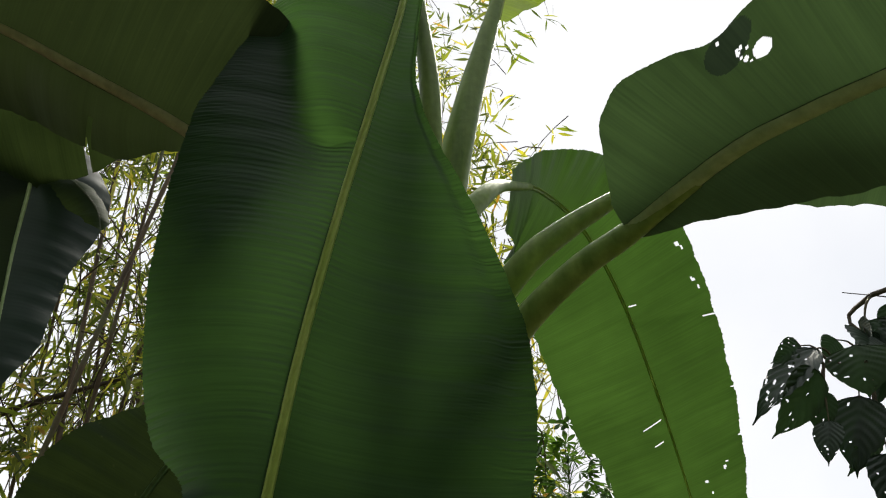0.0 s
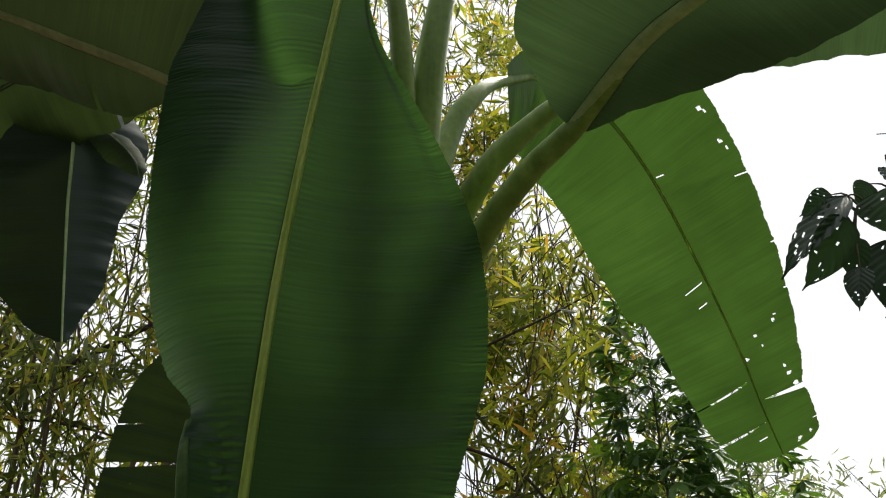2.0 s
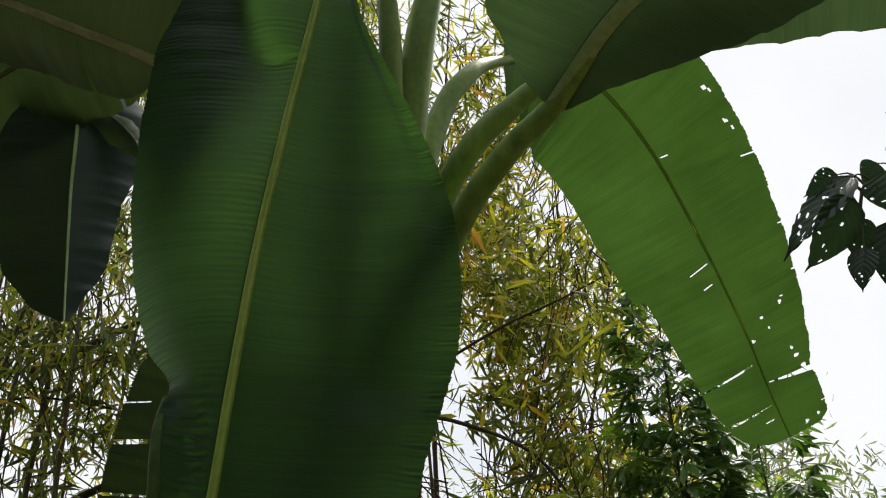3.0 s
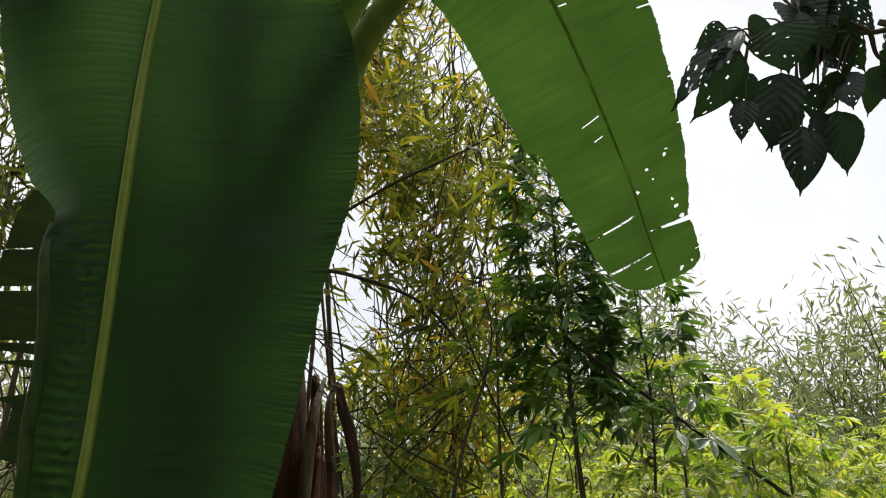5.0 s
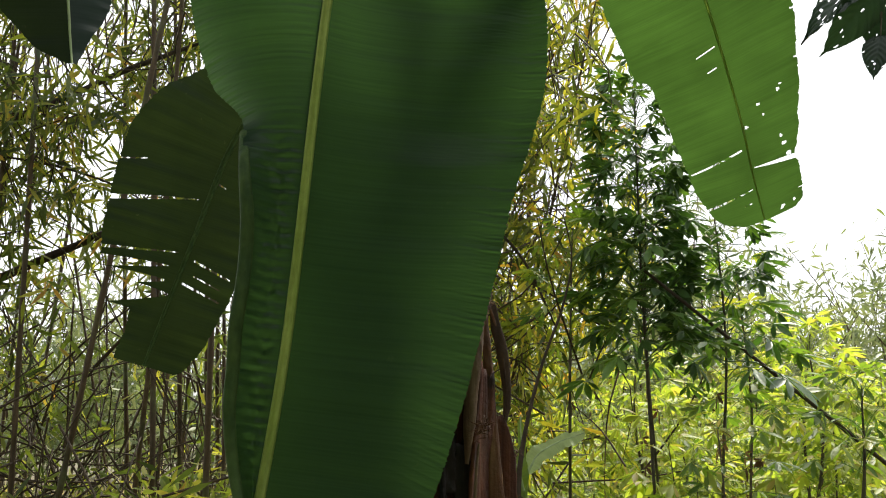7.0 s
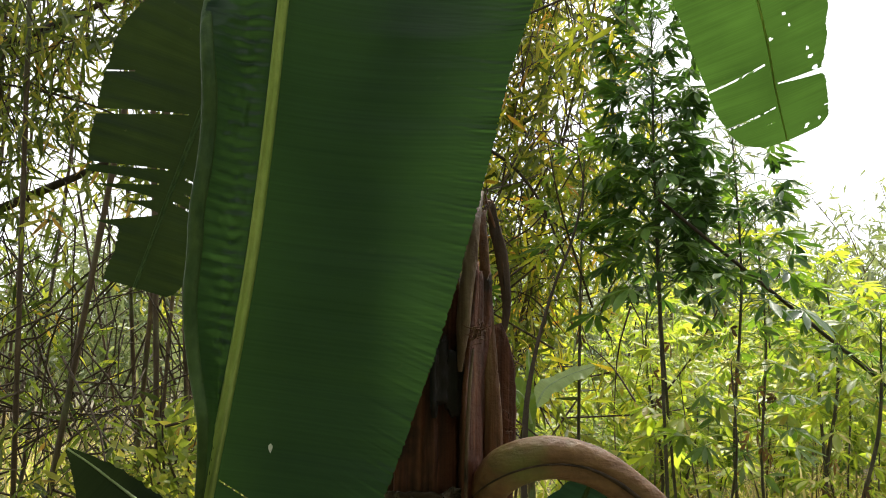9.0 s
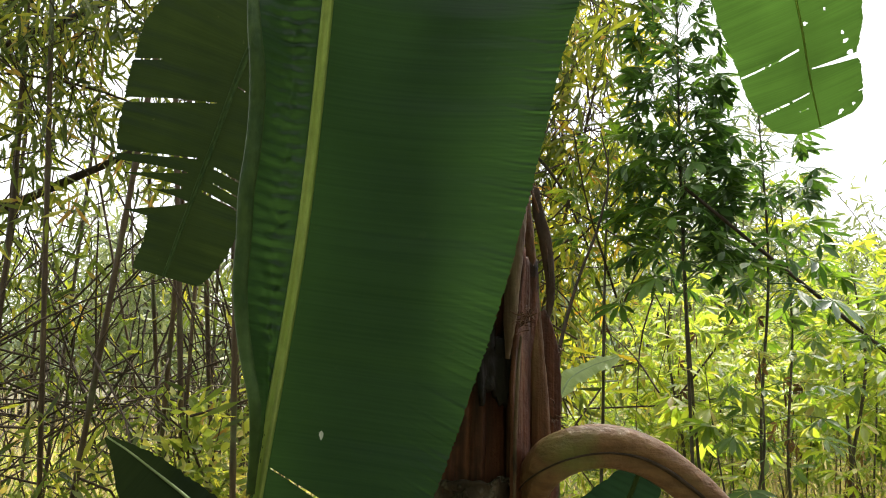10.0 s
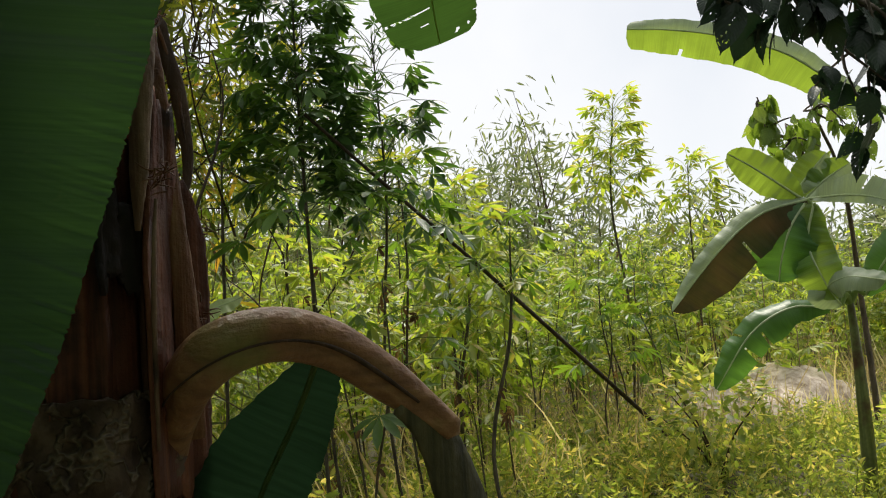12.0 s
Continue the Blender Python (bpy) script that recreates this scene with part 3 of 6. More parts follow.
def frames(d, roll):
    """Turns that lay a leaf's +y along d, rolled about it."""
    d = unit(d)
    ref = np.where(np.abs(d[:, 2:3]) > 0.95, [[1.0, 0, 0]], [[0, 0, 1.0]])
    x = unit(np.cross(d, ref))
    z = np.cross(x, d)
    c, sn = np.cos(roll)[:, None], np.sin(roll)[:, None]
    x2, z2 = c * x + sn * z, c * z - sn * x
    return np.stack([x2, d, z2], -1)


def scatter(shape, pos, way, roll, size):
    """Many copies of a small leaf in two arrays."""
    v, f = shape
    R = frames(np.asarray(way), np.asarray(roll))
    P = np.einsum("nij,kj->nki", R, v) * np.asarray(size)[:, None, None] + np.asarray(pos)[:, None]
    T = f[None] + (np.arange(len(pos)) * len(v))[:, None, None]
    return P.reshape(-1, 3), T.reshape(-1, 3)


def pile(lots):
    vs, ts, base = [], [], 0
    for v, t in lots:
        vs.append(v)
        ts.append(t + base)
        base += len(v)
    return np.vstack(vs), np.vstack(ts)


# ---------------------------------------------------------------- ground and distance
def build_ground():
    xs = np.r_[-1200, -300, -90, -40, np.linspace(-24, 36, 61), 60, 120, 400, 1200]
    ys = np.r_[-1200, -300, -60, -20, np.linspace(-8, 40, 61), 70, 140, 400, 1200]
    X, Y = np.meshgrid(xs, ys)
    near = np.exp(-((X - 5) / 30) ** 2 - ((Y - 10) / 30) ** 2)
    Z = near * (0.10 * np.sin(X * 0.9 + 0.6 * Y) + 0.08 * np.sin(1.7 * Y - X * 0.4))
    Z += -0.05 * near + np.clip((Y - 9) / 12, 0, 1.0) * 0.5 * near
    n, m = X.shape
    faces = [(i * m + j, i * m + j + 1, (i + 1) * m + j + 1, (i + 1) * m + j) for i in range(n - 1) for j in range(m - 1)]
    ob = new("ground", mesh_of("ground", np.stack([X, Y, Z], -1).reshape(-1, 3), faces, M_SOIL))
    tagged(ob, "brown soil littered with dry leaves and weeds", "ground", kind="structure")


def ground_z(x, y):
    near = np.exp(-((x - 5) / 30) ** 2 - ((y - 10) / 30) ** 2)
    return near * (0.10 * np.sin(x * 0.9 + 0.6 * y) + 0.08 * np.sin(1.7 * y - x * 0.4)) - 0.05 * near + np.clip((y - 9) / 12, 0, 1.0) * 0.5 * near


build_ground()


def build_hills():
    ang = np.radians(np.linspace(-75, 80, 120))
    verts, faces = [], []
    for k in range(7):
        h = np.array([0, 0.45, 0.75, 0.92, 1.0, 0.97, 0.6])[k]
        rad = 150 + 22 * k
        top = 16 + 5 * np.sin(ang * 3.1 + 0.5) + 3.5 * np.sin(ang * 7.3) + 1.2 * np.sin(ang * 31) + 0.8 * np.sin(ang * 67 + 1)
        verts.append(np.stack([rad * np.sin(ang), rad * np.cos(ang), h * top - 1], -1))
    n = len(ang)
    faces = [(i * n + j, i * n + j + 1, (i + 1) * n + j + 1, (i + 1) * n + j) for i in range(6) for j in range(n - 1)]
    ob = new("backdrop_hill", mesh_of("backdrop_hill", np.vstack(verts), faces, M_HILL))
    tagged(ob, "low wooded hills in the hazy distance", "hill", kind="structure")


build_hills()


def build_light_block():
    """Unseen wall of thicket added behind the eye to block light: low round the clearing, tall on the shaded side."""
    ang = np.radians(np.linspace(84, 290, 90))
    tall = 0.85 + 0.15 * np.clip((np.degrees(ang) - 225) / 35, 0, 1)
    rows, faces = [], []
    for k, h in enumerate((-0.3, 2.0, 4.5, 7.5, 10.5)):
        rad = 5.2 + 0.5 * np.sin(ang * 9 + k) + 0.35 * np.sin(ang * 23 + 2 * k) + 0.25 * k
        top = h * tall + (k == 4) * (0.8 * np.sin(ang * 13) + 0.5 * np.sin(ang * 31))
        rows.append(np.stack([rad * np.sin(ang), rad * np.cos(ang), top + 0 * ang], -1))
    n = len(ang)
    faces = [(i * n + j, i * n + j + 1, (i + 1) * n + j + 1, (i + 1) * n + j) for i in range(4) for j in range(n - 1)]
    ob = new("unseen_light_block", mesh_of("unseen_light_block", np.vstack(rows), faces, M_HILL))
    tagged(ob, "unseen dark green wall added to block light behind the camera", "thicket", kind="structure")


build_light_block()


# ---------------------------------------------------------------- the banana plant
plant = thing("banana_plant", (-0.10, 1.60, 0.0), "tall banana plant with broad green leaves and dry brown sheaths", "banana plant")
BASE = np.array(plant.location)


def build_stem():
    """A trunk of rolled sheaths: a core, and shells that overlap round it, some of them split and hanging."""
    zs = np.linspace(-0.05, 2.25, 47)
    rad = np.interp(zs, [-0.05, 0.3, 1.2, 1.26, 1.7, 2.1, 2.25], [0.150, 0.130, 0.112, 0.102, 0.088, 0.062, 0.045])
    sides = 28
    ang = np.linspace(0, 2 * math.pi, sides, endpoint=False)
    g = np.random.default_rng(3)
    lump = np.array([[noise.noise(Vector((math.cos(a) * 2, math.sin(a) * 2, z * 4))) for a in ang] for z in zs])
    r = rad[:, None] * (1 + 0.07 * lump + 0.02 * np.sin(ang * 5)[None])
    lean = np.stack([0.03 * np.sin(zs * 1.1) * 0, -0.02 * zs / 2], -1)
    V = np.stack([r * np.cos(ang) + lean[:, :1], r * np.sin(ang) + lean[:, 1:], np.repeat(zs[:, None], sides, 1)], -1).reshape(-1, 3)
    F = [(i * sides + j, i * sides + (j + 1) % sides, (i + 1) * sides + (j + 1) % sides, (i + 1) * sides + j) for i in range(len(zs) - 1) for j in range(sides)]
    piece("pseudostem", mesh_of("pseudostem", V, F, M_SHEATH), plant, "brown trunk of dried leaf sheaths")


def shell(a0, a1, z0, z1, r0, r1, flare, mat, label="", ragged=0.02, seed=1, sway=0.0, name="sheath", taper=0.72):
    """A curved strip of sheath round the trunk, from angle a0 to a1 (degrees), tapering and flaring at its top."""
    g = np.random.default_rng(seed)
    n, m = (150, 40) if mat is M_PAPER else (34, 13)
    s = np.linspace(0, 1, n)
    V = []
    for i, u in enumerate(s):
        half = (a1 - a0) / 2 * (1 - taper * max(0, (u - 0.55) / 0.45) ** 1.3)
        mid = (a0 + a1) / 2 + sway * u * u
        z = z0 + (z1 - z0) * u
        r = r0 + (r1 - r0) * u + flare * max(0, (u - 0.6) / 0.4) ** 2
        for j in range(m):
            e = j / (m - 1) * 2 - 1
            a = radians(mid + e * half)
            rr = r + 0.0022 * math.cos(e * 9 + seed) + 0.010 * (abs(e) ** 3) + (0.014 if mat is M_PAPER else 0.004) * noise.noise(Vector((e * 5, u * (14 if mat is M_PAPER else 6), seed))) - (0.016 * abs(noise.noise(Vector((e * 8, u * 34 + e * 3, seed + 5)))) + 0.005 * abs(noise.noise(Vector((e * 19 - u * 9, u * 60, seed + 9)))) if mat is M_PAPER else 0)
            V.append((rr * math.cos(a), rr * math.sin(a), z + ragged * (max(0, (u - 0.9) / 0.1) + max(0, (0.1 - u) / 0.1)) * (noise.noise(Vector((e * 7, 2.3, seed))) + 0.5 * noise.noise(Vector((e * 23, 5.1, seed))))))
    F = [(i * m + j, i * m + j + 1, (i + 1) * m + j + 1, (i + 1) * m + j) for i in range(n - 1) for j in range(m - 1)]
    ob = piece(name, mesh_of(name, V, F, mat), plant, label)
    sol = ob.modifiers.new("thickness", "SOLIDIFY")
    sol.thickness, sol.offset = 0.006, 1.0
    return ob


build_stem()
shell(-182, -8, 0.45, 1.262, 0.146, 0.131, 0.0, M_PAPER, "crinkled papery grey-brown bark", 0.008, 4, name="bark", taper=0.0)
shell(-178, -118, 1.10, 1.92, 0.110, 0.084, 0.004, M_SHEATH, "", 0.02, 5, taper=0.3)
shell(-138, -38, 1.20, 1.74, 0.108, 0.094, 0.004, M_SHEATH, "wine-brown dried sheath with a black stain", 0.02, 6, taper=0.3)
shell(-46, -6, 1.16, 1.74, 0.116, 0.108, 0.004, M_STRIP, "brown split strip of dry sheath", 0.02, 8)


def strip(pts, radii, flat, mat, label, seed, face=(0, -1, 0)):
    v, f = tube(pts, radii, 34, 12, flat, face, 0.03, seed)
    piece("strip", mesh_of("strip", v - BASE, f, mat), plant, label)


strip([(-0.016, 1.482, 1.44), (-0.013, 1.48, 1.50), (-0.009, 1.48, 1.56), (-0.002, 1.482, 1.62), (0.006, 1.50, 1.68), (0.022, 1.55, 1.74)], (0.003, 0.011, 0.0115, 0.0105, 0.008, 0.003), 0.6, M_TAN, "pale grey-tan dried leaf stalk against the trunk", 3)
strip([(0.047, 1.545, 1.20), (0.046, 1.545, 1.33), (0.042, 1.548, 1.42), (0.036, 1.555, 1.52), (0.030, 1.565, 1.62), (0.028, 1.59, 1.70), (0.040, 1.62, 1.735)], (0.015, 0.017, 0.014, 0.011, 0.009, 0.008, 0.003), 0.4, M_STRIP, "tan fibrous strip of split sheath", 9)
strip([(0.030, 1.60, 1.715), (0.046, 1.622, 1.738), (0.052, 1.630, 1.70), (0.066, 1.640, 1.655), (0.076, 1.650, 1.60), (0.080, 1.655, 1.55), (0.072, 1.655, 1.50)], (0.003, 0.008, 0.012, 0.0125, 0.010, 0.008, 0.004), 0.22, M_ROT, "blackened strip curling off the trunk", 4, (0.3, -1, 0.1))
strip([(0.041, 1.618, 1.728), (0.055, 1.632, 1.69), (0.068, 1.642, 1.64), (0.076, 1.65, 1.585)], (0.002, 0.004, 0.004, 0.002), 0.6, M_STRIP, "tan inner edge of the curled strip", 14, (0.3, -1, 0.1))
strip([(0.050, 1.625, 1.12), (0.062, 1.63, 1.24), (0.070, 1.632, 1.35), (0.074, 1.632, 1.44), (0.070, 1.632, 1.49), (0.060, 1.632, 1.525)], (0.034, 0.032, 0.027, 0.026, 0.020, 0.008), 0.10, M_SHEATH, "brown flap of sheath standing off the trunk", 16, (0.15, -1, 0))
shell(-52, -14, 1.14, 1.60, 0.138, 0.132, 0.003, M_SHEATH, "red-brown ribbed strip of sheath", 0.03, 17, taper=0.5)
shell(-96, -66, 1.15, 1.56, 0.117, 0.112, 0.003, M_SHEATH, "dark ribbed strip of sheath", 0.04, 18, taper=0.4)
shell(-150, -118, 1.15, 1.70, 0.121, 0.100, 0.003, M_STRIP, "brown ribbed strip of sheath", 0.04, 19, taper=0.5)
shell(-74, -46, 1.385, 1.48, 0.127, 0.122, 0.0, M_CHAR, "black rotten patch on the sheath", 0.05, 21, taper=0.2)
strip([(0.06, 1.66, 1.16), (0.09, 1.68, 1.10), (0.115, 1.70, 1.02), (0.10, 1.70, 0.9)], (0.02, 0.03, 0.035, 0.01), 0.2, M_ROT, "dark rag of sheath hanging under the arch", 7)
strip([(-0.004, 1.474, 1.20), (-0.004, 1.474, 1.32), (-0.001, 1.474, 1.42), (0.004, 1.478, 1.475)], (0.002, 0.003, 0.003, 0.002), 0.8, M_TAN, "thin pale edge of a split sheath", 5)


def build_frays():
    """Torn fibres where the pale stalk broke, and a few along the sheaths."""
    g = np.random.default_rng(33)
    lots = []
    for spot, count, reach in (((0.010, 1.478, 1.50), 26, 0.022), ((0.030, 1.59, 1.735), 16, 0.02), ((0.085, 1.63, 1.35), 14, 0.03), ((0.095, 1.63, 1.46), 10, 0.02)):
        for _ in range(count):
            a = np.array(spot) + g.normal(0, 0.006, 3)
            d = unit(g.normal(0, 1, 3) + (0.2, -0.5, 0.1)) * reach * g.uniform(0.4, 1.2)
            lots.append(tube([a, a + d * 0.5 + g.normal(0, 0.003, 3), a + d], (0.0012, 0.0009, 0.0004), 5, 4, close=False))
    v, f = join(lots)
    piece("fray", mesh_of("fray", v - BASE, f, M_STRIP), plant, kind="stuff")


build_frays()


def by_height(table, z_top, z_low, skew=0.25):
    """A width table from heights, with the slant of the veins taken off."""
    rows = [((z_top - z) / (z_top - z_low), w) for z, w in table]
    return sorted((s - skew * w / (z_top - z_low) * max(0, 1 - s) ** 0.3, w) for s, w in rows)


# the great front leaf: it arches over from the crown and hangs
FRONT_MID = [(-0.165, 1.34, 3.70), (-0.150, 1.30, 3.40), (-0.165, 1.29, 3.07), (-0.205, 1.295, 2.75), (-0.245, 1.30, 2.45), (-0.272, 1.30, 2.2), (-0.286, 1.30, 2.0), (-0.310, 1.30, 1.6), (-0.350, 1.285, 1.25), (-0.385, 1.25, 0.92)]
front_left = [(3.70, 0.06), (3.45, 0.17), (3.2, 0.215), (3.07, 0.25), (2.92, 0.28), (2.78, 0.298), (2.66, 0.316), (2.5, 0.305), (2.3, 0.272), (2.15, 0.230), (2.07, 0.196), (2.025, 0.168), (1.998, 0.122), (1.9, 0.096), (1.8, 0.075), (1.7, 0.072), (1.6, 0.069), (1.53, 0.064), (1.44, 0.040), (1.37, 0.010), (1.30, 0.005), (1.2, 0.004), (0.92, 0.003)]
front_right = [(3.70, 0.04), (3.45, 0.03), (3.2, 0.034), (3.0, 0.042), (2.84, 0.062), (2.73, 0.098), (2.59, 0.184), (2.5, 0.238), (2.4, 0.291), (2.28, 0.338), (2.16, 0.358), (2.04, 0.361), (1.96, 0.344), (1.87, 0.321), (1.8, 0.309), (1.68, 0.290), (1.53, 0.256), (1.4, 0.226), (1.27, 0.190), (1.2, 0.172), (1.05, 0.12), (0.95, 0.05), (0.92, 0.004)]
banana_leaf(plant, FRONT_MID, by_height(front_left, 3.70, 0.92), by_height(front_right, 3.70, 0.92), ((0, -1, 0), (0.05, -1, 0)), M_FRONT, M_RIB_FRONT,
            rib=(0.0080, 0.0078), rib_lift=1.1, rows=1500, across=27, pleats=0.0013, skew=[(0, 0.25), (0.72, 0.25), (0.86, 0.85), (1, 0.85)], curl=([(0, 0.3), (0.35, 0.4), (0.5, 0.6), (0.6, 0.95), (0.66, 0.6), (1, 0.5)], -0.58), crinkle=(0, 0.61, 0.92, 0.0062), fold=(0.28, -0.42), ripple=0.0020, ragged=0.0008, seed=5, crease=(0, ((0.20, 1.0), (0.224, 0.97), (0.282, 0.68), (0.321, 0.50), (0.355, 0.35), (0.374, 0.23), (0.383, 0.12)), 0.05),
            tears=[(1, 0.862, 0.04, 0.007)], lip=(0, 0.614, 0.90, 0.060), rim=(0.622, 0.88, 0.0105),
            dents=[(1, 0.60, 0.70, 0.030, 0.25, 0.014), (1, 0.45, 0.92, 0.25, 0.06, 0.010)],
            petiole=([(-0.09, 1.57, 2.0), (-0.06, 1.50, 2.55), (-0.075, 1.45, 2.95), (-0.12, 1.45, 3.28), (-0.16, 1.44, 3.62), (-0.17, 1.40, 3.76), (-0.165, 1.34, 3.70)], (0.04, 0.034, 0.028, 0.024, 0.02, 0.018, 0.014)),
            label="huge hanging dark green leaf with a pale grooved midrib")

# the leaf that arches to the right and droops away, bright against the sky
RIGHT_MID = [(0.22, 1.85, 3.08), (0.36, 2.0, 3.21), (0.57, 2.22, 3.27), (0.77, 2.42, 3.15), (0.97, 2.65, 2.92), (1.16, 2.89, 2.67), (1.27, 3.05, 2.51), (1.37, 3.18, 2.36)]
banana_leaf(plant, RIGHT_MID, [(0, 0.12), (0.08, 0.24), (0.2, 0.315), (0.45, 0.33), (0.60, 0.315), (0.615, 0.27), (0.75, 0.255), (0.88, 0.225), (0.95, 0.185), (0.985, 0.14), (1, 0.06)],
            [(0, 0.04), (0.06, 0.09), (0.15, 0.19), (0.3, 0.315), (0.5, 0.31), (0.7, 0.262), (0.86, 0.19), (0.88, 0.176), (0.90, 0.184), (0.965, 0.182), (0.99, 0.172), (1, 0.10)],
            ((0.1, -0.75, -0.66), (0.1, -0.7, -0.72)), M_BLADE, M_RIB_LIT, rib=(0.009, 0.003), rows=440, across=41, skew=0.28, curl=(0.12, 0.10), fold=0.03, ripple=0.005, seed=8,
            tears=[(0, 0.837, 0.08, 0.008, 0.98), (1, 0.882, 0.05, 0.022), (0, 0.924, 0.06, 0.014), (0, 0.953, 0.14, 0.003, 0.35), (0, 0.625, 0.05, 0.004, 0.36), (0, 0.661, 0.10, 0.004, 0.27), (1, 0.466, 0.84, 0.005), (1, 0.421, 0.02, 0.005, 0.13), (1, 0.69, 0.95, 0.006), (1, 0.60, 0.95, 0.005), (1, 0.955, 0.9, 0.005)],
            holes=[(1, 0.345, 0.84, 0.004, 0.022), (1, 0.352, 0.88, 0.003, 0.018), (1, 0.405, 0.86, 0.004, 0.022), (1, 0.418, 0.90, 0.0026, 0.018), (1, 0.739, 0.65, 0.0035, 0.022), (1, 0.756, 0.31, 0.0026, 0.022), (1, 0.779, 0.38, 0.0026, 0.022), (1, 0.796, 0.06, 0.003, 0.03),
                   (1, 0.829, 0.65, 0.0035, 0.03), (1, 0.846, 0.72, 0.004, 0.05), (1, 0.873, 0.86, 0.005, 0.06), (1, 0.984, 0.5, 0.004, 0.05), (1, 0.978, 0.78, 0.003, 0.03), (1, 0.73, 0.70, 0.002, 0.02)],
            dents=[(0, 0.56, 0.7, 0.012, 0.5, 0.012), (1, 0.455, 0.5, 0.010, 0.5, 0.012), (0, 0.645, 0.6, 0.015, 0.4, 0.010), (1, 0.62, 0.5, 0.06, 0.3, 0.012), (0, 0.75, 0.5, 0.04, 0.3, 0.010)],
            petiole=([(-0.06, 1.57, 2.05), (0.0, 1.62, 2.55), (0.06, 1.67, 2.80), (0.10, 1.69, 2.88), (0.15, 1.74, 2.97), (0.22, 1.85, 3.08), (0.30, 1.93, 3.16)], (0.035, 0.033, 0.032, 0.03, 0.026, 0.018, 0.012)),
            label="arching leaf lit through, torn and pricked with small holes")

# the leaf that reaches overhead to the right
OVER_MID = [(0.245, 1.215, 2.445), (0.30, 0.98, 2.42), (0.35, 0.85, 2.395), (0.43, 0.71, 2.37), (0.56, 0.42, 2.30), (0.70, 0.12, 2.18), (0.80, -0.15, 2.02)]
banana_leaf(plant, OVER_MID, [(0, 0.02), (0.03, 0.055), (0.06, 0.085), (0.09, 0.118), (0.125, 0.158), (0.16, 0.176), (0.2, 0.182), (0.4, 0.19), (0.7, 0.18), (0.9, 0.11), (1, 0.01)],
            [(0, 0.05), (0.02, 0.105), (0.047, 0.172), (0.09, 0.198), (0.138, 0.178), (0.161, 0.164), (0.182, 0.160), (0.211, 0.182), (0.25, 0.20), (0.3, 0.21), (0.7, 0.21), (0.9, 0.13), (1, 0.01)],
            ((-0.15, -0.35, -0.9), (0, 0.2, -1)), M_OVER, M_RIB_DIM, rib=(0.017, 0.005), rows=720, across=81, skew=0.5, ragged=0.0003, curl=(0.05, 0.10), fold=0.02, ripple=0.003, seed=11,
            holes=[(1, 0.218, 0.63, 0.0062, 0.062), (1, 0.2155, 0.66, 0.0055, 0.055), (1, 0.200, 0.78, 0.0020, 0.016), (1, 0.196, 0.78, 0.0020, 0.016), (1, 0.197, 0.745, 0.0020, 0.016), (1, 0.206, 0.74, 0.0017, 0.015), (1, 0.203, 0.67, 0.0026, 0.022), (1, 0.1985, 0.70, 0.0014, 0.013), (1, 0.181, 0.95, 0.0018, 0.014), (1, 0.207, 0.62, 0.0014, 0.013)],
            patch=(1, 0.189, 0.84, 0.0215, 0.17),
            petiole=([(-0.08, 1.56, 1.98), (0.0, 1.49, 2.16), (0.088, 1.385, 2.32), (0.173, 1.29, 2.405), (0.245, 1.215, 2.445), (0.29, 1.05, 2.43)], (0.04, 0.034, 0.028, 0.025, 0.022, 0.012)),
            label="broad leaf overhead, dark underside with a tan midrib")

# a second leaf to the right, above that one
REAR_MID = [(0.27, 1.33, 2.62), (0.5, 1.27, 2.74), (0.8, 1.16, 2.78), (1.2, 1.02, 2.70), (1.6, 0.86, 2.48)]
banana_leaf(plant, REAR_MID, [(0, 0.05), (0.12, 0.15), (0.4, 0.22), (0.8, 0.16), (1, 0.01)], [(0, 0.05), (0.15, 0.17), (0.5, 0.24), (0.8, 0.17), (1, 0.01)],
            ((0, -0.3, -1), (0, -0.3, -1)), M_OVER, M_RIB, rib=(0.014, 0.004), rows=110, across=9, ripple=0.005, seed=13,
            petiole=([(-0.07, 1.58, 2.02), (0.02, 1.46, 2.32), (0.10, 1.38, 2.46), (0.19, 1.35, 2.55), (0.29, 1.33, 2.63)], (0.036, 0.032, 0.028, 0.026, 0.016)),
            label="green leaf reaching out behind the overhead one")

# leaves on the shaded side, their shade also put into darker blade colours
UL_MID = [(-0.30, 1.53, 2.60), (-0.56, 1.50, 2.77), (-0.81, 1.48, 2.88), (-1.05, 1.46, 2.97), (-1.45, 1.40, 3.02), (-1.9, 1.32, 2.95)]
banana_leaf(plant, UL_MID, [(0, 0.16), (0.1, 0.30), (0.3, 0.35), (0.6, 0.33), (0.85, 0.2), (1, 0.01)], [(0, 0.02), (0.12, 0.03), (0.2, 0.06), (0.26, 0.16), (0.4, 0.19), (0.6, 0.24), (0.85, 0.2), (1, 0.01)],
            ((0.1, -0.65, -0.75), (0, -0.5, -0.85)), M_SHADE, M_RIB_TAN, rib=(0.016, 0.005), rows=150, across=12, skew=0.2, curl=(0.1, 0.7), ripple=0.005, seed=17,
            holes=[(0, 0.42, 0.40, 0.012, 0.05)], tears=[(0, 0.22, 0.7, 0.005), (1, 0.30, 0.45, 0.006)],
            petiole=([(-0.10, 1.59, 2.02), (-0.16, 1.57, 2.35), (-0.25, 1.54, 2.55), (-0.36, 1.525, 2.64)], (0.036, 0.03, 0.024, 0.016)),
            label="olive leaf in shade with a tan midrib and a hole")
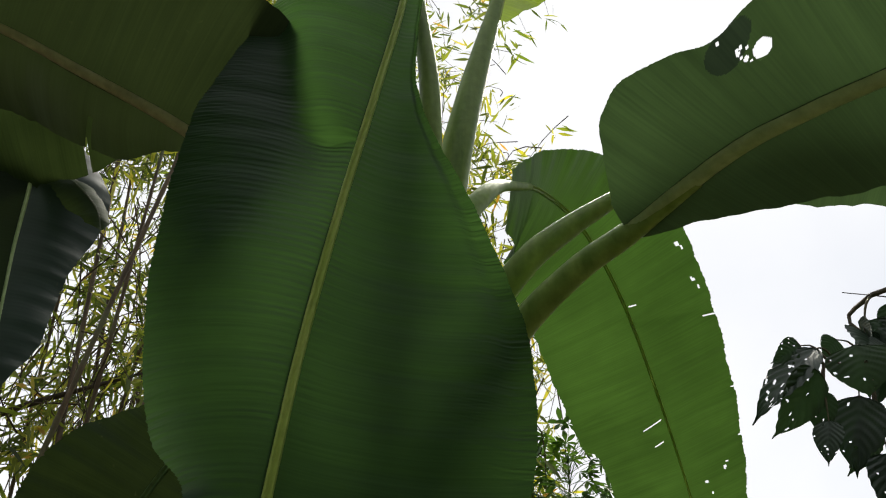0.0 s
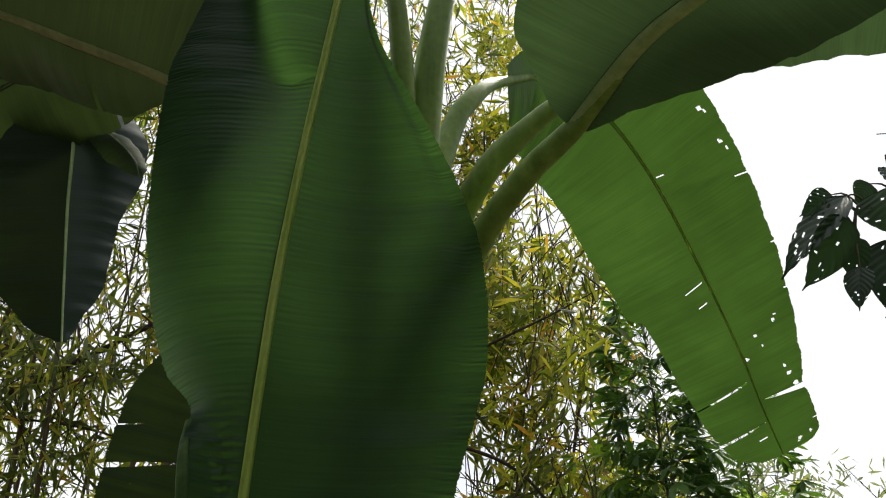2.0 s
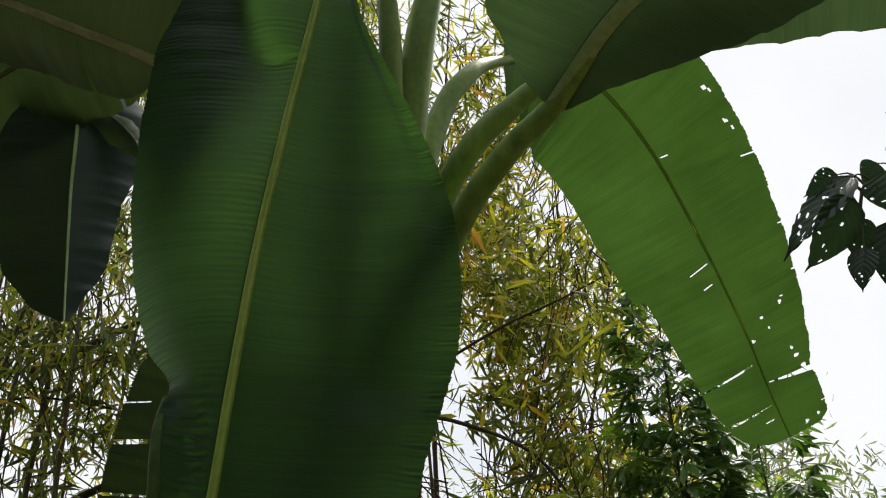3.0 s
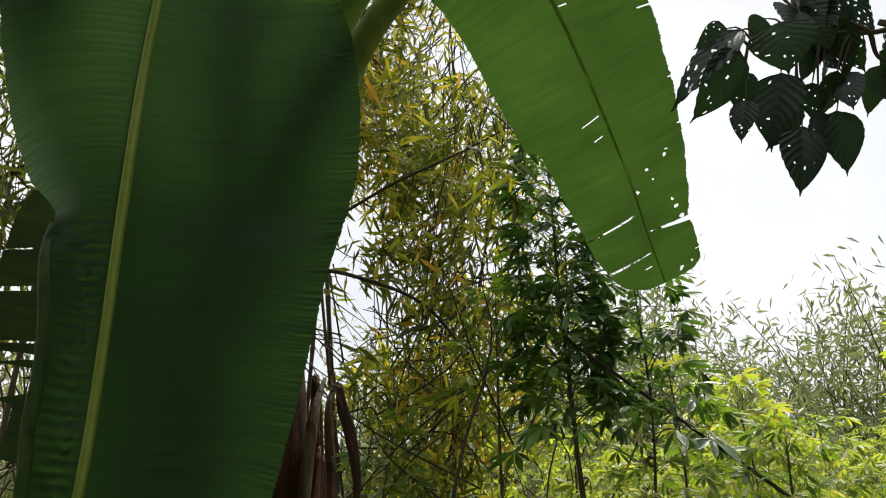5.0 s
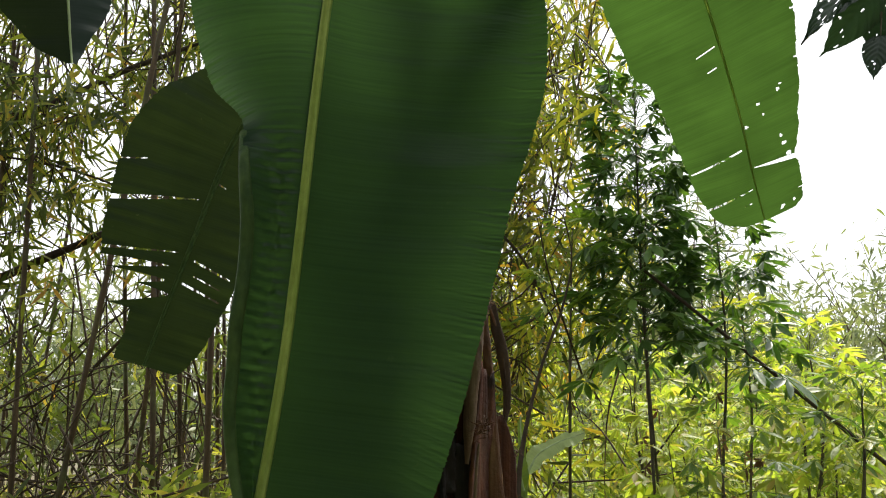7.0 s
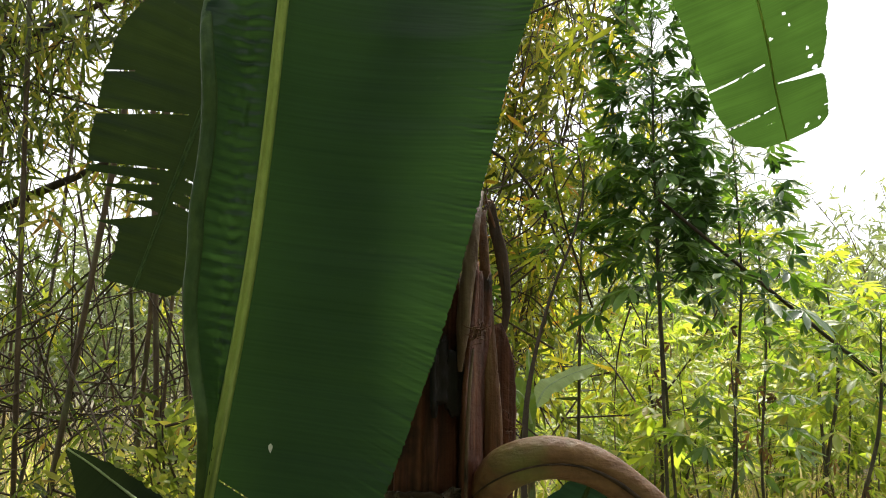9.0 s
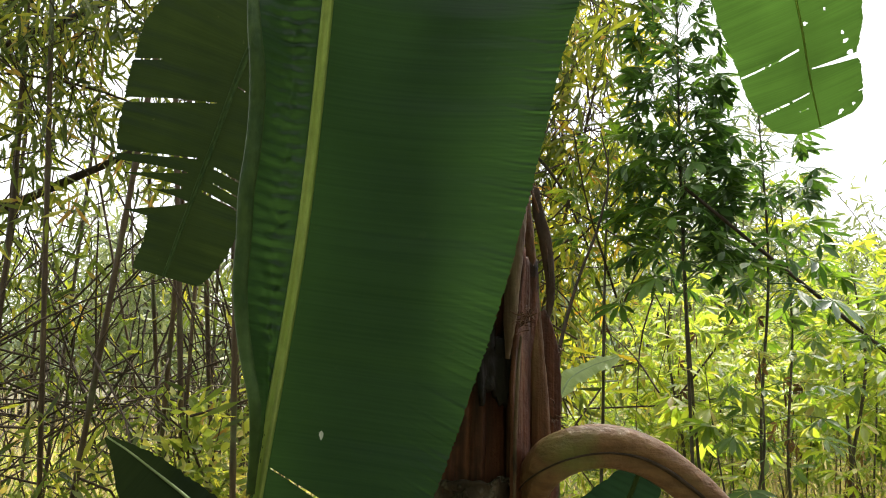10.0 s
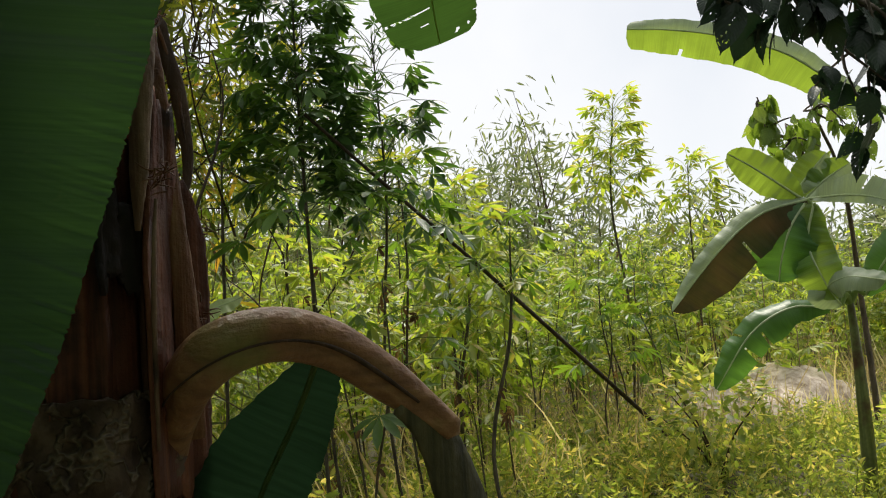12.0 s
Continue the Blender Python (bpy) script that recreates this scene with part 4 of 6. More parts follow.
# Shade and sky gloss are put into its halves: near-black left, teal right.
DL_MID = [(-1.22, 2.26, 3.38), (-1.13, 2.21, 3.20), (-1.08, 2.19, 2.87), (-1.02, 2.17, 2.53), (-1.0, 2.16, 2.43)]
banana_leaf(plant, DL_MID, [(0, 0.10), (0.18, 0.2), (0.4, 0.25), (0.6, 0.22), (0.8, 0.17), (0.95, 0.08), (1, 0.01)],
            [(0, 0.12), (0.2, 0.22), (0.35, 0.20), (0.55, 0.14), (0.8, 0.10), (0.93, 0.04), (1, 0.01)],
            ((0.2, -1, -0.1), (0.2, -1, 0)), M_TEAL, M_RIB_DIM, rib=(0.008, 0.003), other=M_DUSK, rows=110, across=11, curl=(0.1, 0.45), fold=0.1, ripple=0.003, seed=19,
            holes=[(1, 0.3, 0.5, 0.01, 0.06)],
            petiole=([(-0.12, 1.62, 2.05), (-0.28, 1.75, 2.7), (-0.6, 1.98, 3.25), (-0.95, 2.18, 3.46), (-1.22, 2.26, 3.38)], (0.036, 0.03, 0.022, 0.018, 0.012)),
            label="dark drooping leaf with one glossy curled half")
# a glossy curled tongue of leaf beside it
banana_leaf(plant, [(-1.12, 2.24, 3.22), (-1.04, 2.20, 3.17), (-0.97, 2.17, 3.11), (-0.90, 2.16, 3.03), (-0.87, 2.16, 2.96)], [(0, 0.01), (0.2, 0.05), (0.6, 0.065), (0.9, 0.04), (1, 0.005)], [(0, 0.01), (0.2, 0.045), (0.6, 0.05), (0.9, 0.03), (1, 0.005)],
            ((0.2, -0.8, 0.5), (0.3, -0.9, 0.2)), M_RAGGED, M_RIB_DARK, rib=(0.005, 0.002), rows=60, across=9, curl=(0.4, 0.35), ripple=0.004, seed=20, label="grey-green curled tongue of leaf")
# a darker leaf higher on the shaded side
DU_MID = [(-0.60, 1.80, 3.22), (-0.85, 1.9, 3.37), (-1.0, 2.0, 3.371), (-1.24, 2.1, 3.324), (-1.6, 2.2, 3.15), (-2.0, 2.2, 2.85)]
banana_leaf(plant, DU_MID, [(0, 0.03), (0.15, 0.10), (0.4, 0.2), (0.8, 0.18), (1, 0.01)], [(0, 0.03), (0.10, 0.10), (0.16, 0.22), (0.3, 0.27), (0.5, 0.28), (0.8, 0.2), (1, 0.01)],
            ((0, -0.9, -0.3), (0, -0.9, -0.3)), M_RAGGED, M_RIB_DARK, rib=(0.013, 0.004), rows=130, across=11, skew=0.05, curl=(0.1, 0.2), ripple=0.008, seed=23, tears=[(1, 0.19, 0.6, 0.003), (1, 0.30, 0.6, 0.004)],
            petiole=([(-0.11, 1.61, 2.05), (-0.22, 1.66, 2.6), (-0.40, 1.72, 3.02), (-0.60, 1.80, 3.22)], (0.034, 0.028, 0.022, 0.012)),
            label="ragged dark leaf in the shade of the crown")
BL_MID = [(-0.44, 2.83, 2.86), (-0.58, 2.93, 2.74), (-0.72, 2.96, 2.49), (-0.82, 2.95, 2.15), (-0.90, 2.94, 1.87), (-0.945, 2.93, 1.70)]
banana_leaf(plant, BL_MID, [(0, 0.03), (0.06, 0.08), (0.14, 0.19), (0.24, 0.32), (0.34, 0.37), (0.5, 0.345), (0.66, 0.31), (0.70, 0.285), (0.735, 0.29), (0.765, 0.28), (0.80, 0.23), (0.83, 0.15), (0.86, 0.115), (0.92, 0.105), (0.975, 0.115), (1, 0.11)],
            [(0, 0.10), (0.2, 0.22), (0.45, 0.22), (0.7, 0.20), (0.88, 0.17), (0.97, 0.13), (1, 0.10)],
            ((0.1, -1, -0.1), (0, -1, 0)), M_RAGGED, M_RIM, rib=(0.015, 0.006), rows=300, across=25, skew=0.30, curl=(0.15, 0.1), ripple=0.006, ragged=0.0018, seed=29,
            tears=[(0, 0.535, 0.10, 0.022), (0, 0.690, 0.10, 0.012), (0, 0.728, 0.14, 0.045), (0, 0.768, 0.12, 0.065), (0, 0.805, 0.04, 0.085), (1, 0.70, 0.15, 0.007, 0.85), (1, 0.735, 0.2, 0.003, 0.8), (1, 0.765, 0.1, 0.007, 0.85), (1, 0.48, 0.05, 0.005, 0.2), (0, 0.42, 0.7, 0.004)],
            petiole=([(-0.10, 1.64, 2.05), (-0.14, 1.95, 2.62), (-0.24, 2.45, 2.95), (-0.40, 2.80, 2.92)], (0.034, 0.026, 0.02, 0.012)),
            label="torn old leaf hanging behind, slit into ribbons")
# the upright leaf above the crown
UP_MID = [(0.09, 1.50, 3.32), (0.14, 1.50, 3.62), (0.20, 1.46, 4.0), (0.28, 1.36, 4.45), (0.38, 1.2, 4.9)]
banana_leaf(plant, UP_MID, [(0, 0.03), (0.1, 0.14), (0.35, 0.26), (0.7, 0.24), (1, 0.01)], [(0, 0.02), (0.1, 0.05), (0.35, 0.2), (0.7, 0.22), (1, 0.01)],
            ((0, -1, -0.1), (0, -1, -0.4)), M_YOUNG, M_RIB, rib=(0.014, 0.004), rows=90, across=9, seed=31,
            petiole=([(-0.07, 1.58, 2.05), (-0.03, 1.53, 2.55), (0.0, 1.50, 2.85), (0.04, 1.50, 3.10), (0.10, 1.50, 3.42)], (0.046, 0.042, 0.038, 0.03, 0.016)),
            label="young upright leaf above the crown")


def build_arch():
    """The withered petiole: it bows out of the trunk, then snaps and hangs."""
    ctrl = [(0.020, 1.60, 1.16), (0.024, 1.535, 1.232), (0.05, 1.475, 1.293), (0.115, 1.46, 1.316), (0.19, 1.47, 1.302), (0.26, 1.475, 1.258), (0.325, 1.47, 1.205), (0.355, 1.468, 1.180)]
    line, length = spline(ctrl, 60)
    t = unit(np.gradient(line, axis=0))
    side = unit(np.cross(t, np.array([0, 0, 1.0])))
    up = unit(np.cross(side, t))
    r = np.interp(np.linspace(0, 1, 60), [0, 0.1, 0.5, 0.8, 1], [0.040, 0.036, 0.032, 0.028, 0.016])
    prof = []
    for k in range(22):
        a = 2 * math.pi * k / 22
        q = 1.0
        q -= 0.26 * math.exp(-(((min(a, 2 * math.pi - a) if a > math.pi else -a) - 0.25) / 0.17) ** 2)
        prof.append((math.cos(a) * 0.72 * q, math.sin(a) * q))
    ring = np.stack([line + side * (a * r)[:, None] + up * (b * r)[:, None] for a, b in prof], 1)
    m = len(prof)
    F = [(i * m + j, i * m + (j + 1) % m, (i + 1) * m + (j + 1) % m, (i + 1) * m + j) for i in range(59) for j in range(m)]
    V = ring.reshape(-1, 3)
    V = np.vstack([V, line[-1:] + t[-1:] * 0.012])
    F += [(len(V) - 1, 59 * m + j, 59 * m + (j + 1) % m) for j in range(m)]
    arch = piece("petiole", mesh_of("petiole", V - BASE, F, M_ARCH), plant, "withered orange-brown leaf stalk bent into an arch")
    # The groove's shade is added as a dark thread along the stalk.
    low = line[4:56] + side[4:56] * (0.69 * r[4:56])[:, None] - up[4:56] * (0.20 * r[4:56] + 0.003 * np.sin(np.linspace(0, 5, 52)))[:, None]
    kv, kf = tube(low[::6], (0.0006, 0.0012, 0.0014, 0.0016, 0.0036, 0.002), 60, 6)
    piece("crease", mesh_of("crease", kv - BASE, kf, M_ROT), arch, "dark thread laid along the stalk for the shade of its groove")
    hv, hf = tube([(0.285, 1.468, 1.225), (0.318, 1.47, 1.195), (0.352, 1.478, 1.13), (0.378, 1.49, 1.03), (0.38, 1.50, 0.85)], (0.022, 0.034, 0.046, 0.056, 0.044), 30, 14, 0.28, (0.2, -1, 0), 0.02, 4)
    piece("stalk", mesh_of("stalk", hv - BASE, hf, M_LIMP), arch, "limp brown end hanging down")


build_arch()

# ---------------------------------------------------------------- suckers at its foot
def sucker(place, leaves, label):
    ob = thing("banana_sucker", place, label, "banana plant", "suckers round the plant")
    pv, pf = tube([(0, 0, -0.03), (0.0, 0, 0.35), (0.01, 0, 0.7)], (0.05, 0.04, 0.02), 16, 12, 1, bumps=0.02)
    piece("stem", mesh_of("stem", pv, pf, M_PETIOLE), ob)
    for ctrl, wl_, wr_, face, mat, seed in leaves:
        top = np.array(place) + (0.01, 0, 0.6)
        c = [np.array(p) for p in ctrl]
        banana_leaf(ob, c, wl_, wr_, face, mat, M_RIB_DIM, rib=(0.006, 0.002), rows=90, across=9, skew=0.3, curl=(0.1, 0.1), ripple=0.003, seed=seed,
                    petiole=([top, (top + c[0]) / 2 + (0, 0, 0.03), c[0]], (0.018, 0.013, 0.008)))


OVAL = [(0, 0.03), (0.12, 0.07), (0.4, 0.11), (0.7, 0.09), (0.9, 0.045), (1, 0.004)]
banana_leaf(plant, [(0.205, 1.535, 1.285), (0.180, 1.56, 1.21), (0.135, 1.60, 1.10), (0.095, 1.64, 0.95), (0.075, 1.66, 0.70)], [(0, 0.02), (0.06, 0.045), (0.15, 0.068), (0.3, 0.085), (0.5, 0.09), (0.8, 0.07), (1, 0.01)], [(0, 0.035), (0.08, 0.045), (0.25, 0.055), (0.5, 0.058), (0.8, 0.05), (1, 0.01)],
            ((0.1, -1, 0.1), (0, -1, 0.1)), M_COOL, M_RIM, rib=(0.004, 0.0025), rows=110, across=11, skew=0.5, curl=(0.2, -0.3), fold=(-0.2, 0.15), ripple=0.003, seed=41,
            label="dark green leaf hanging broken under the arched stalk")
sucker((-0.30, 1.95, 0.0), [([(-0.33, 1.95, 0.80), (-0.40, 1.93, 0.98), (-0.52, 1.90, 1.12), (-0.66, 1.86, 1.24), (-0.72, 1.84, 1.285)], [(0, 0.02), (0.2, 0.03), (0.5, 0.04), (0.85, 0.025), (1, 0.003)], [(0, 0.02), (0.2, 0.08), (0.5, 0.13), (0.85, 0.07), (1, 0.004)], ((0.3, -1, 0.2), (0.2, -1, 0.2)), M_DUSK, 43)],
       "small banana sucker with a dark pointed leaf")

# ---------------------------------------------------------------- bamboo
BLADE_S = lance(0.15, 3, 0.2, 0.1)


def fans(centres, ways, count, size, spread=0.9):
    """Sprays of bamboo leaves from the ends of twigs."""
    n = len(centres)
    k = count
    g = rng
    pos = np.repeat(centres, k, 0) + g.normal(0, 0.05, (n * k, 3))
    way = 0.55 * np.repeat(unit(ways), k, 0) + g.normal(0, spread * 0.75, (n * k, 3)) + np.array([0, 0, -0.28])
    return pos, unit(way), g.uniform(-3, 3, n * k), g.uniform(0.7, 1.3, n * k) * size


def bamboo_clump(place, culms, crown, sprays, label, leaf_mat=M_BAMBOO, size=0.185, seed=1, per=6, culm_r=0.026, snags=60):
    """culms: (foot x, y, top x, y, z); crown: boxes (x, y, z, rx, ry, rz, share) in which the foliage hangs."""
    g = np.random.default_rng(seed)
    ob = thing("bamboo_clump", place, label, "bamboo", "bamboo clumps")
    o = np.array(place)
    tips = []
    for k, (fx, fy, tx, ty, tz) in enumerate(culms):
        foot, top = np.array([fx, fy, -0.08]), np.array([tx, ty, tz])
        bow = g.normal(0, 0.12, 3) * (1, 1, 0)
        ctrl = [foot, foot * 0.66 + top * 0.34 + bow, foot * 0.33 + top * 0.67 + bow * 0.8, top]
        nodes_n = int(tz / 0.16)
        r = culm_r * g.uniform(0.7, 1.25)
        v, f = tube(ctrl, (r, r * 0.95, r * 0.75, r * 0.25), nodes_n * 2, 7)
        v = np.array(v)
        line, _ = spline(ctrl, nodes_n * 2)
        for i in range(0, nodes_n * 2, 4):
            seg = slice(i * 7, i * 7 + 7)
            v[seg] = line[i] + (v[seg] - line[i]) * 1.18
        piece("culm", mesh_of("culm", v - o, f, M_CULM), ob)
        tips.append(line)
    pts = np.vstack(tips)
    twigs, cs, ws = [], [], []
    shares = np.array([c[6] for c in crown], float)
    picks = g.choice(len(crown), sprays, p=shares / shares.sum())
    knots = [[np.array([x, y, z]) + g.normal(0, 0.5, 3) * (rx, ry, rz) for _ in range(max(6, int(26 * rx * rz)))] for x, y, z, rx, ry, rz, _ in crown]
    for b in picks:
        q = knots[b][int(g.integers(len(knots[b])))] + g.normal(0, 0.17, 3) * (1.2, 1.2, 0.9)
        if q[2] < 0.3:
            continue
        cs.append(q)
    cs = np.array(cs)
    for q in cs:
        near = pts[np.argmin(((pts - q) ** 2).sum(-1) + (pts[:, 2] > q[2] + 0.4) * 4)]
        w = unit(q - near + np.array([0, 0, -0.2]))
        ws.append(w * 0.6 + np.array([0, 0, -0.35]) + g.normal(0, 0.4, 3))
    ws = np.array(ws)
    for q, w in list(zip(cs, ws))[::3]:
        a = q - unit(w) * g.uniform(0.3, 0.8) + (0, 0, g.uniform(0.0, 0.35))
        mid = (a + q) / 2 + g.normal(0, 0.05, 3) + (0, 0, 0.06)
        twigs.append(tube([a, mid, q], (0.006, 0.004, 0.002), 5, 4, close=False))
    for _ in range(snags):
        x, y, z, rx, ry, rz, _s = crown[int(g.integers(2))]
        a = np.array([x, y, 0.4 * z]) + g.normal(0, 0.55, 3) * (rx, ry, 0.9)
        d = unit(g.normal(0, 1, 3) * (1, 0.6, 0.9)) * g.uniform(0.5, 1.6)
        twigs.append(tube([a, a + d * 0.5 + g.normal(0, 0.07, 3), a + d], (0.008, 0.006, 0.003), 7, 5, close=False))
    tv, tf = join(twigs)
    piece("brushwood", mesh_of("brushwood", tv - o, tf, M_TWIG), ob, kind="stuff")
    pos, way, roll, sz = fans(cs, ws, per, size)
    v, t = scatter(BLADE_S, pos - o, way, roll, sz)
    piece("foliage", tri_mesh("foliage", v, t, leaf_mat), ob, "narrow yellowing bamboo leaves in drooping sprays", kind="stuff")


def lean_set(cx, cy, n, spread, top, lean, seed):
    g = np.random.default_rng(seed)
    out = []
    for _ in range(n):
        fx, fy = cx + g.normal(0, spread), cy + g.normal(0, spread)
        out.append((fx, fy, fx + lean[0] + g.normal(0, 0.9), fy + lean[1] + g.normal(0, 0.6), top * g.uniform(0.7, 1.1)))
    return out


# Boxes above 8 m in these two clumps: unseen, added to shade the banana.
bamboo_clump((-2.5, 6.0, 0), lean_set(-2.4, 6.0, 26, 0.7, 10.5, (-0.3, -0.2), 51),
             [(-3.2, 5.6, 1.6, 1.5, 1.2, 1.3, 2.6), (-2.7, 5.8, 3.2, 1.6, 1.2, 1.4, 4.8), (-2.3, 5.9, 5.2, 1.8, 1.2, 1.7, 5), (-2.5, 6.2, 7.6, 2.4, 1.4, 1.6, 4), (-3.1, 6.2, 9.8, 2.6, 1.8, 1.8, 6), (-2.7, 5.1, 8.2, 1.9, 1.1, 0.9, 2), (-1.6, 6.6, 10.2, 2.2, 1.8, 1.6, 5), (-1.5, 5.6, 0.9, 1.0, 1.0, 0.8, 1.2), (-1.55, 5.8, 3.9, 0.7, 1.0, 1.6, 1.3), (-4.4, 6.6, 6.4, 1.8, 1.4, 2.4, 3)],
             4300, "dense clump of bamboo with brown culms and yellowing leaves", seed=61, snags=300, size=0.165, culm_r=0.0145)
bamboo_clump((-0.9, 7.2, 0), lean_set(-1.0, 7.2, 8, 0.4, 10, (-0.1, -0.3), 52),
             [(-1.0, 6.8, 1.0, 1.3, 1.0, 0.9, 1.0), (-1.0, 6.9, 4.6, 1.6, 1.2, 1.5, 1.6), (-1.2, 6.9, 6.8, 1.6, 1.2, 1.6, 1.6), (-1.4, 7.0, 9.2, 2.0, 1.4, 1.4, 4)],
             1400, "tall clump of bamboo behind the banana plant", seed=62, culm_r=0.02)
bamboo_clump((0.5, 6.6, 0), lean_set(0.35, 6.8, 6, 0.3, 7.4, (0.35, -0.5), 53),
             [(0.70, 6.2, 4.1, 0.9, 0.9, 1.2, 4), (0.6, 6.0, 5.6, 0.9, 0.9, 1.3, 2.6), (0.95, 6.4, 2.7, 0.8, 0.8, 0.8, 2.6), (0.75, 6.6, 1.7, 0.9, 0.7, 0.6, 1.6), (0.8, 6.4, 7.0, 0.6, 0.8, 0.9, 0.9)],
             1650, "clump of bamboo with sunlit yellow leaves", M_BAMBOO_SUN, seed=63, culm_r=0.014)

# long bare branches that cross the thicket
def branch(name, pts, radii, label, sides=9, mat=M_BRANCH, bumps=0.03, n=30):
    ob = thing(name, tuple(pts[0]), label, "branch")
    v, f = tube(pts, radii, n, sides, bumps=bumps, seed=len(label))
    piece("stick", mesh_of("stick", rel(ob, v), f, mat), ob)


# ---------------------------------------------------------------- cassava
LEAFLET = lance(0.30, 5, 0.24, 0.12, 1.35)


def palmate(seed, lobes=7, droop=0.5):
    """One cassava leaf: a thin stalk and a fan of drooping leaflets, 1 unit across."""
    g = np.random.default_rng(seed)
    pv, pf = tube([(0, 0, 0), (0, 0.55, 0.17), (0, 1.15, 0.10)], (0.012, 0.010, 0.008), 5, 4, close=False)
    tris = []
    for q in pf:
        tris += [(q[0], q[1], q[2]), (q[0], q[2], q[3])]
    lots = [(np.array(pv), np.array(tris))]
    ang = np.linspace(-1.95, 1.95, lobes)
    way = np.stack([np.sin(ang), np.cos(ang), -droop * (0.5 + 0.5 * np.abs(ang) / 2) + g.normal(0, 0.14, lobes)], -1)
    size = (0.62 - 0.10 * np.abs(ang)) * g.uniform(0.88, 1.1, lobes)
    lots.append(scatter(LEAFLET, np.repeat([[0, 1.15, 0.10]], lobes, 0), way, g.normal(0, 0.25, lobes), size))
    return pile(lots)


PALMS = [palmate(k, 5 + 2 * (k % 2) if k else 7, 0.25 + 0.16 * k) for k in range(5)]
PALM_MESH = {}
for _mat in (M_CASSAVA, M_CASSAVA_SHADED, M_DRYLEAF, M_FIELD):
    PALM_MESH[_mat.name] = [tri_mesh("cassava_leaf", v, t, _mat) for v, t in PALMS]


def cassava(place, top, leaves, spread, label, mat=M_CASSAVA, low=0.5, size=0.30, seed=1, stem_r=0.012, dry=0, bend=0.06):
    """A cassava plant: a thin knotty stem with whorls of palm-shaped leaves towards the top."""
    g = np.random.default_rng(seed)
    ob = thing("cassava_plant", place, label, "cassava", "cassava plants")
    h = np.array(top) - np.array(place)
    ctrl = [(0, 0, -0.05), tuple(h * 0.35 + g.normal(0, bend, 3) * (1, 1, 0)), tuple(h * 0.7 + g.normal(0, bend, 3) * (1, 1, 0)), tuple(h)]
    v, f = tube(ctrl, (stem_r * 1.2, stem_r, stem_r * 0.9, stem_r * 0.4), 40, 7, bumps=0.07, seed=seed)
    piece("stem", mesh_of("stem", v, f, M_STALK), ob)
    line, _ = spline(ctrl, 60)
    for k in range(leaves):
        u = low + (1 - low) * (1 - (k / leaves)) ** 0.8
        p = line[min(59, int(u * 59))]
        a = k * 2.4 + g.normal(0, 0.3)
        tip = 0.75 if u > 0.95 else 0.15
        way = np.array([math.cos(a), math.sin(a), tip + g.normal(0.1, 0.35)])
        sz = size * g.uniform(0.75, 1.2) * (0.75 + 0.4 * spread * (1 - u) / max(0.05, 1 - low))
        R = frames(way[None], np.array([g.normal(0, 0.3)]))[0]
        lf = piece("leaf", PALM_MESH[mat.name][int(g.integers(5))], ob)
        lf.matrix_local = Matrix(np.block([[R * sz, p[:, None]], [np.zeros((1, 3)), np.ones((1, 1))]]).tolist())
    for k in range(dry):
        u = g.uniform(low * 0.75, low * 1.1)
        p = line[min(59, int(u * 59))]
        a = g.uniform(0, 6.28)
        way = np.array([0.3 * math.cos(a), 0.3 * math.sin(a), -1])
        R = frames(way[None], np.array([a]))[0] * (0.45, 0.8, 0.45)
        lf = piece("leaf", PALM_MESH[M_DRYLEAF.name][4], ob, "shrivelled brown hanging leaf")
        lf.matrix_local = Matrix(np.block([[R * size * 0.9, p[:, None]], [np.zeros((1, 3)), np.ones((1, 1))]]).tolist())


def on_ground(x, y):
    return (x, y, float(ground_z(x, y)))


cassava(on_ground(1.44, 4.78), (1.32, 4.62, 3.55), 270, 1.15, "tall cassava plant thick with dark green leaves", M_CASSAVA_SHADED, 0.55, 0.235, 71, 0.010)
cassava(on_ground(1.62, 4.98), (1.45, 4.85, 3.0), 70, 1.0, "cassava plant with dark drooping leaves", M_CASSAVA_SHADED, 0.62, 0.22, 72, 0.009, 3)
cassava(on_ground(1.93, 4.83), (1.76, 4.60, 2.92), 92, 1.3, "cassava plant with bright green top leaves", M_CASSAVA_SHADED, 0.64, 0.24, 73, 0.009, 7)
cassava(on_ground(0.98, 5.2), (1.02, 5.0, 2.75), 46, 1.0, "cassava plant with green leaves under bamboo", M_CASSAVA, 0.72, 0.22, 74, 0.010, 2)
cassava(on_ground(2.3, 5.3), (2.15, 5.2, 2.5), 68, 1.1, "cassava plant with yellowing lower leaves", M_CASSAVA, 0.62, 0.24, 75, 0.009, 7)
cassava(on_ground(2.40, 4.50), (2.50, 4.49, 1.80), 31, 1.0, "young cassava plant with sparse leaves", M_CASSAVA, 0.75, 0.24, 76, 0.012, 4, bend=0.09)
cassava(on_ground(0.42, 5.6), (0.40, 5.5, 2.0), 62, 1.0, "low cassava plant in the shade", M_CASSAVA, 0.5, 0.24, 77, 0.010, 1)
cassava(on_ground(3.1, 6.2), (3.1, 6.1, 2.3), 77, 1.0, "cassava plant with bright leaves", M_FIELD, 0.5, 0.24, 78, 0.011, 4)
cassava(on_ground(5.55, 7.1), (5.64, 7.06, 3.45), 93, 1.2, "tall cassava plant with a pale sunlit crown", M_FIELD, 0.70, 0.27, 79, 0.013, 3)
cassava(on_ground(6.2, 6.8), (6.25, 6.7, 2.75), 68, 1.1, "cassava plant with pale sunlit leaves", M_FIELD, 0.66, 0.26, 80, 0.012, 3)
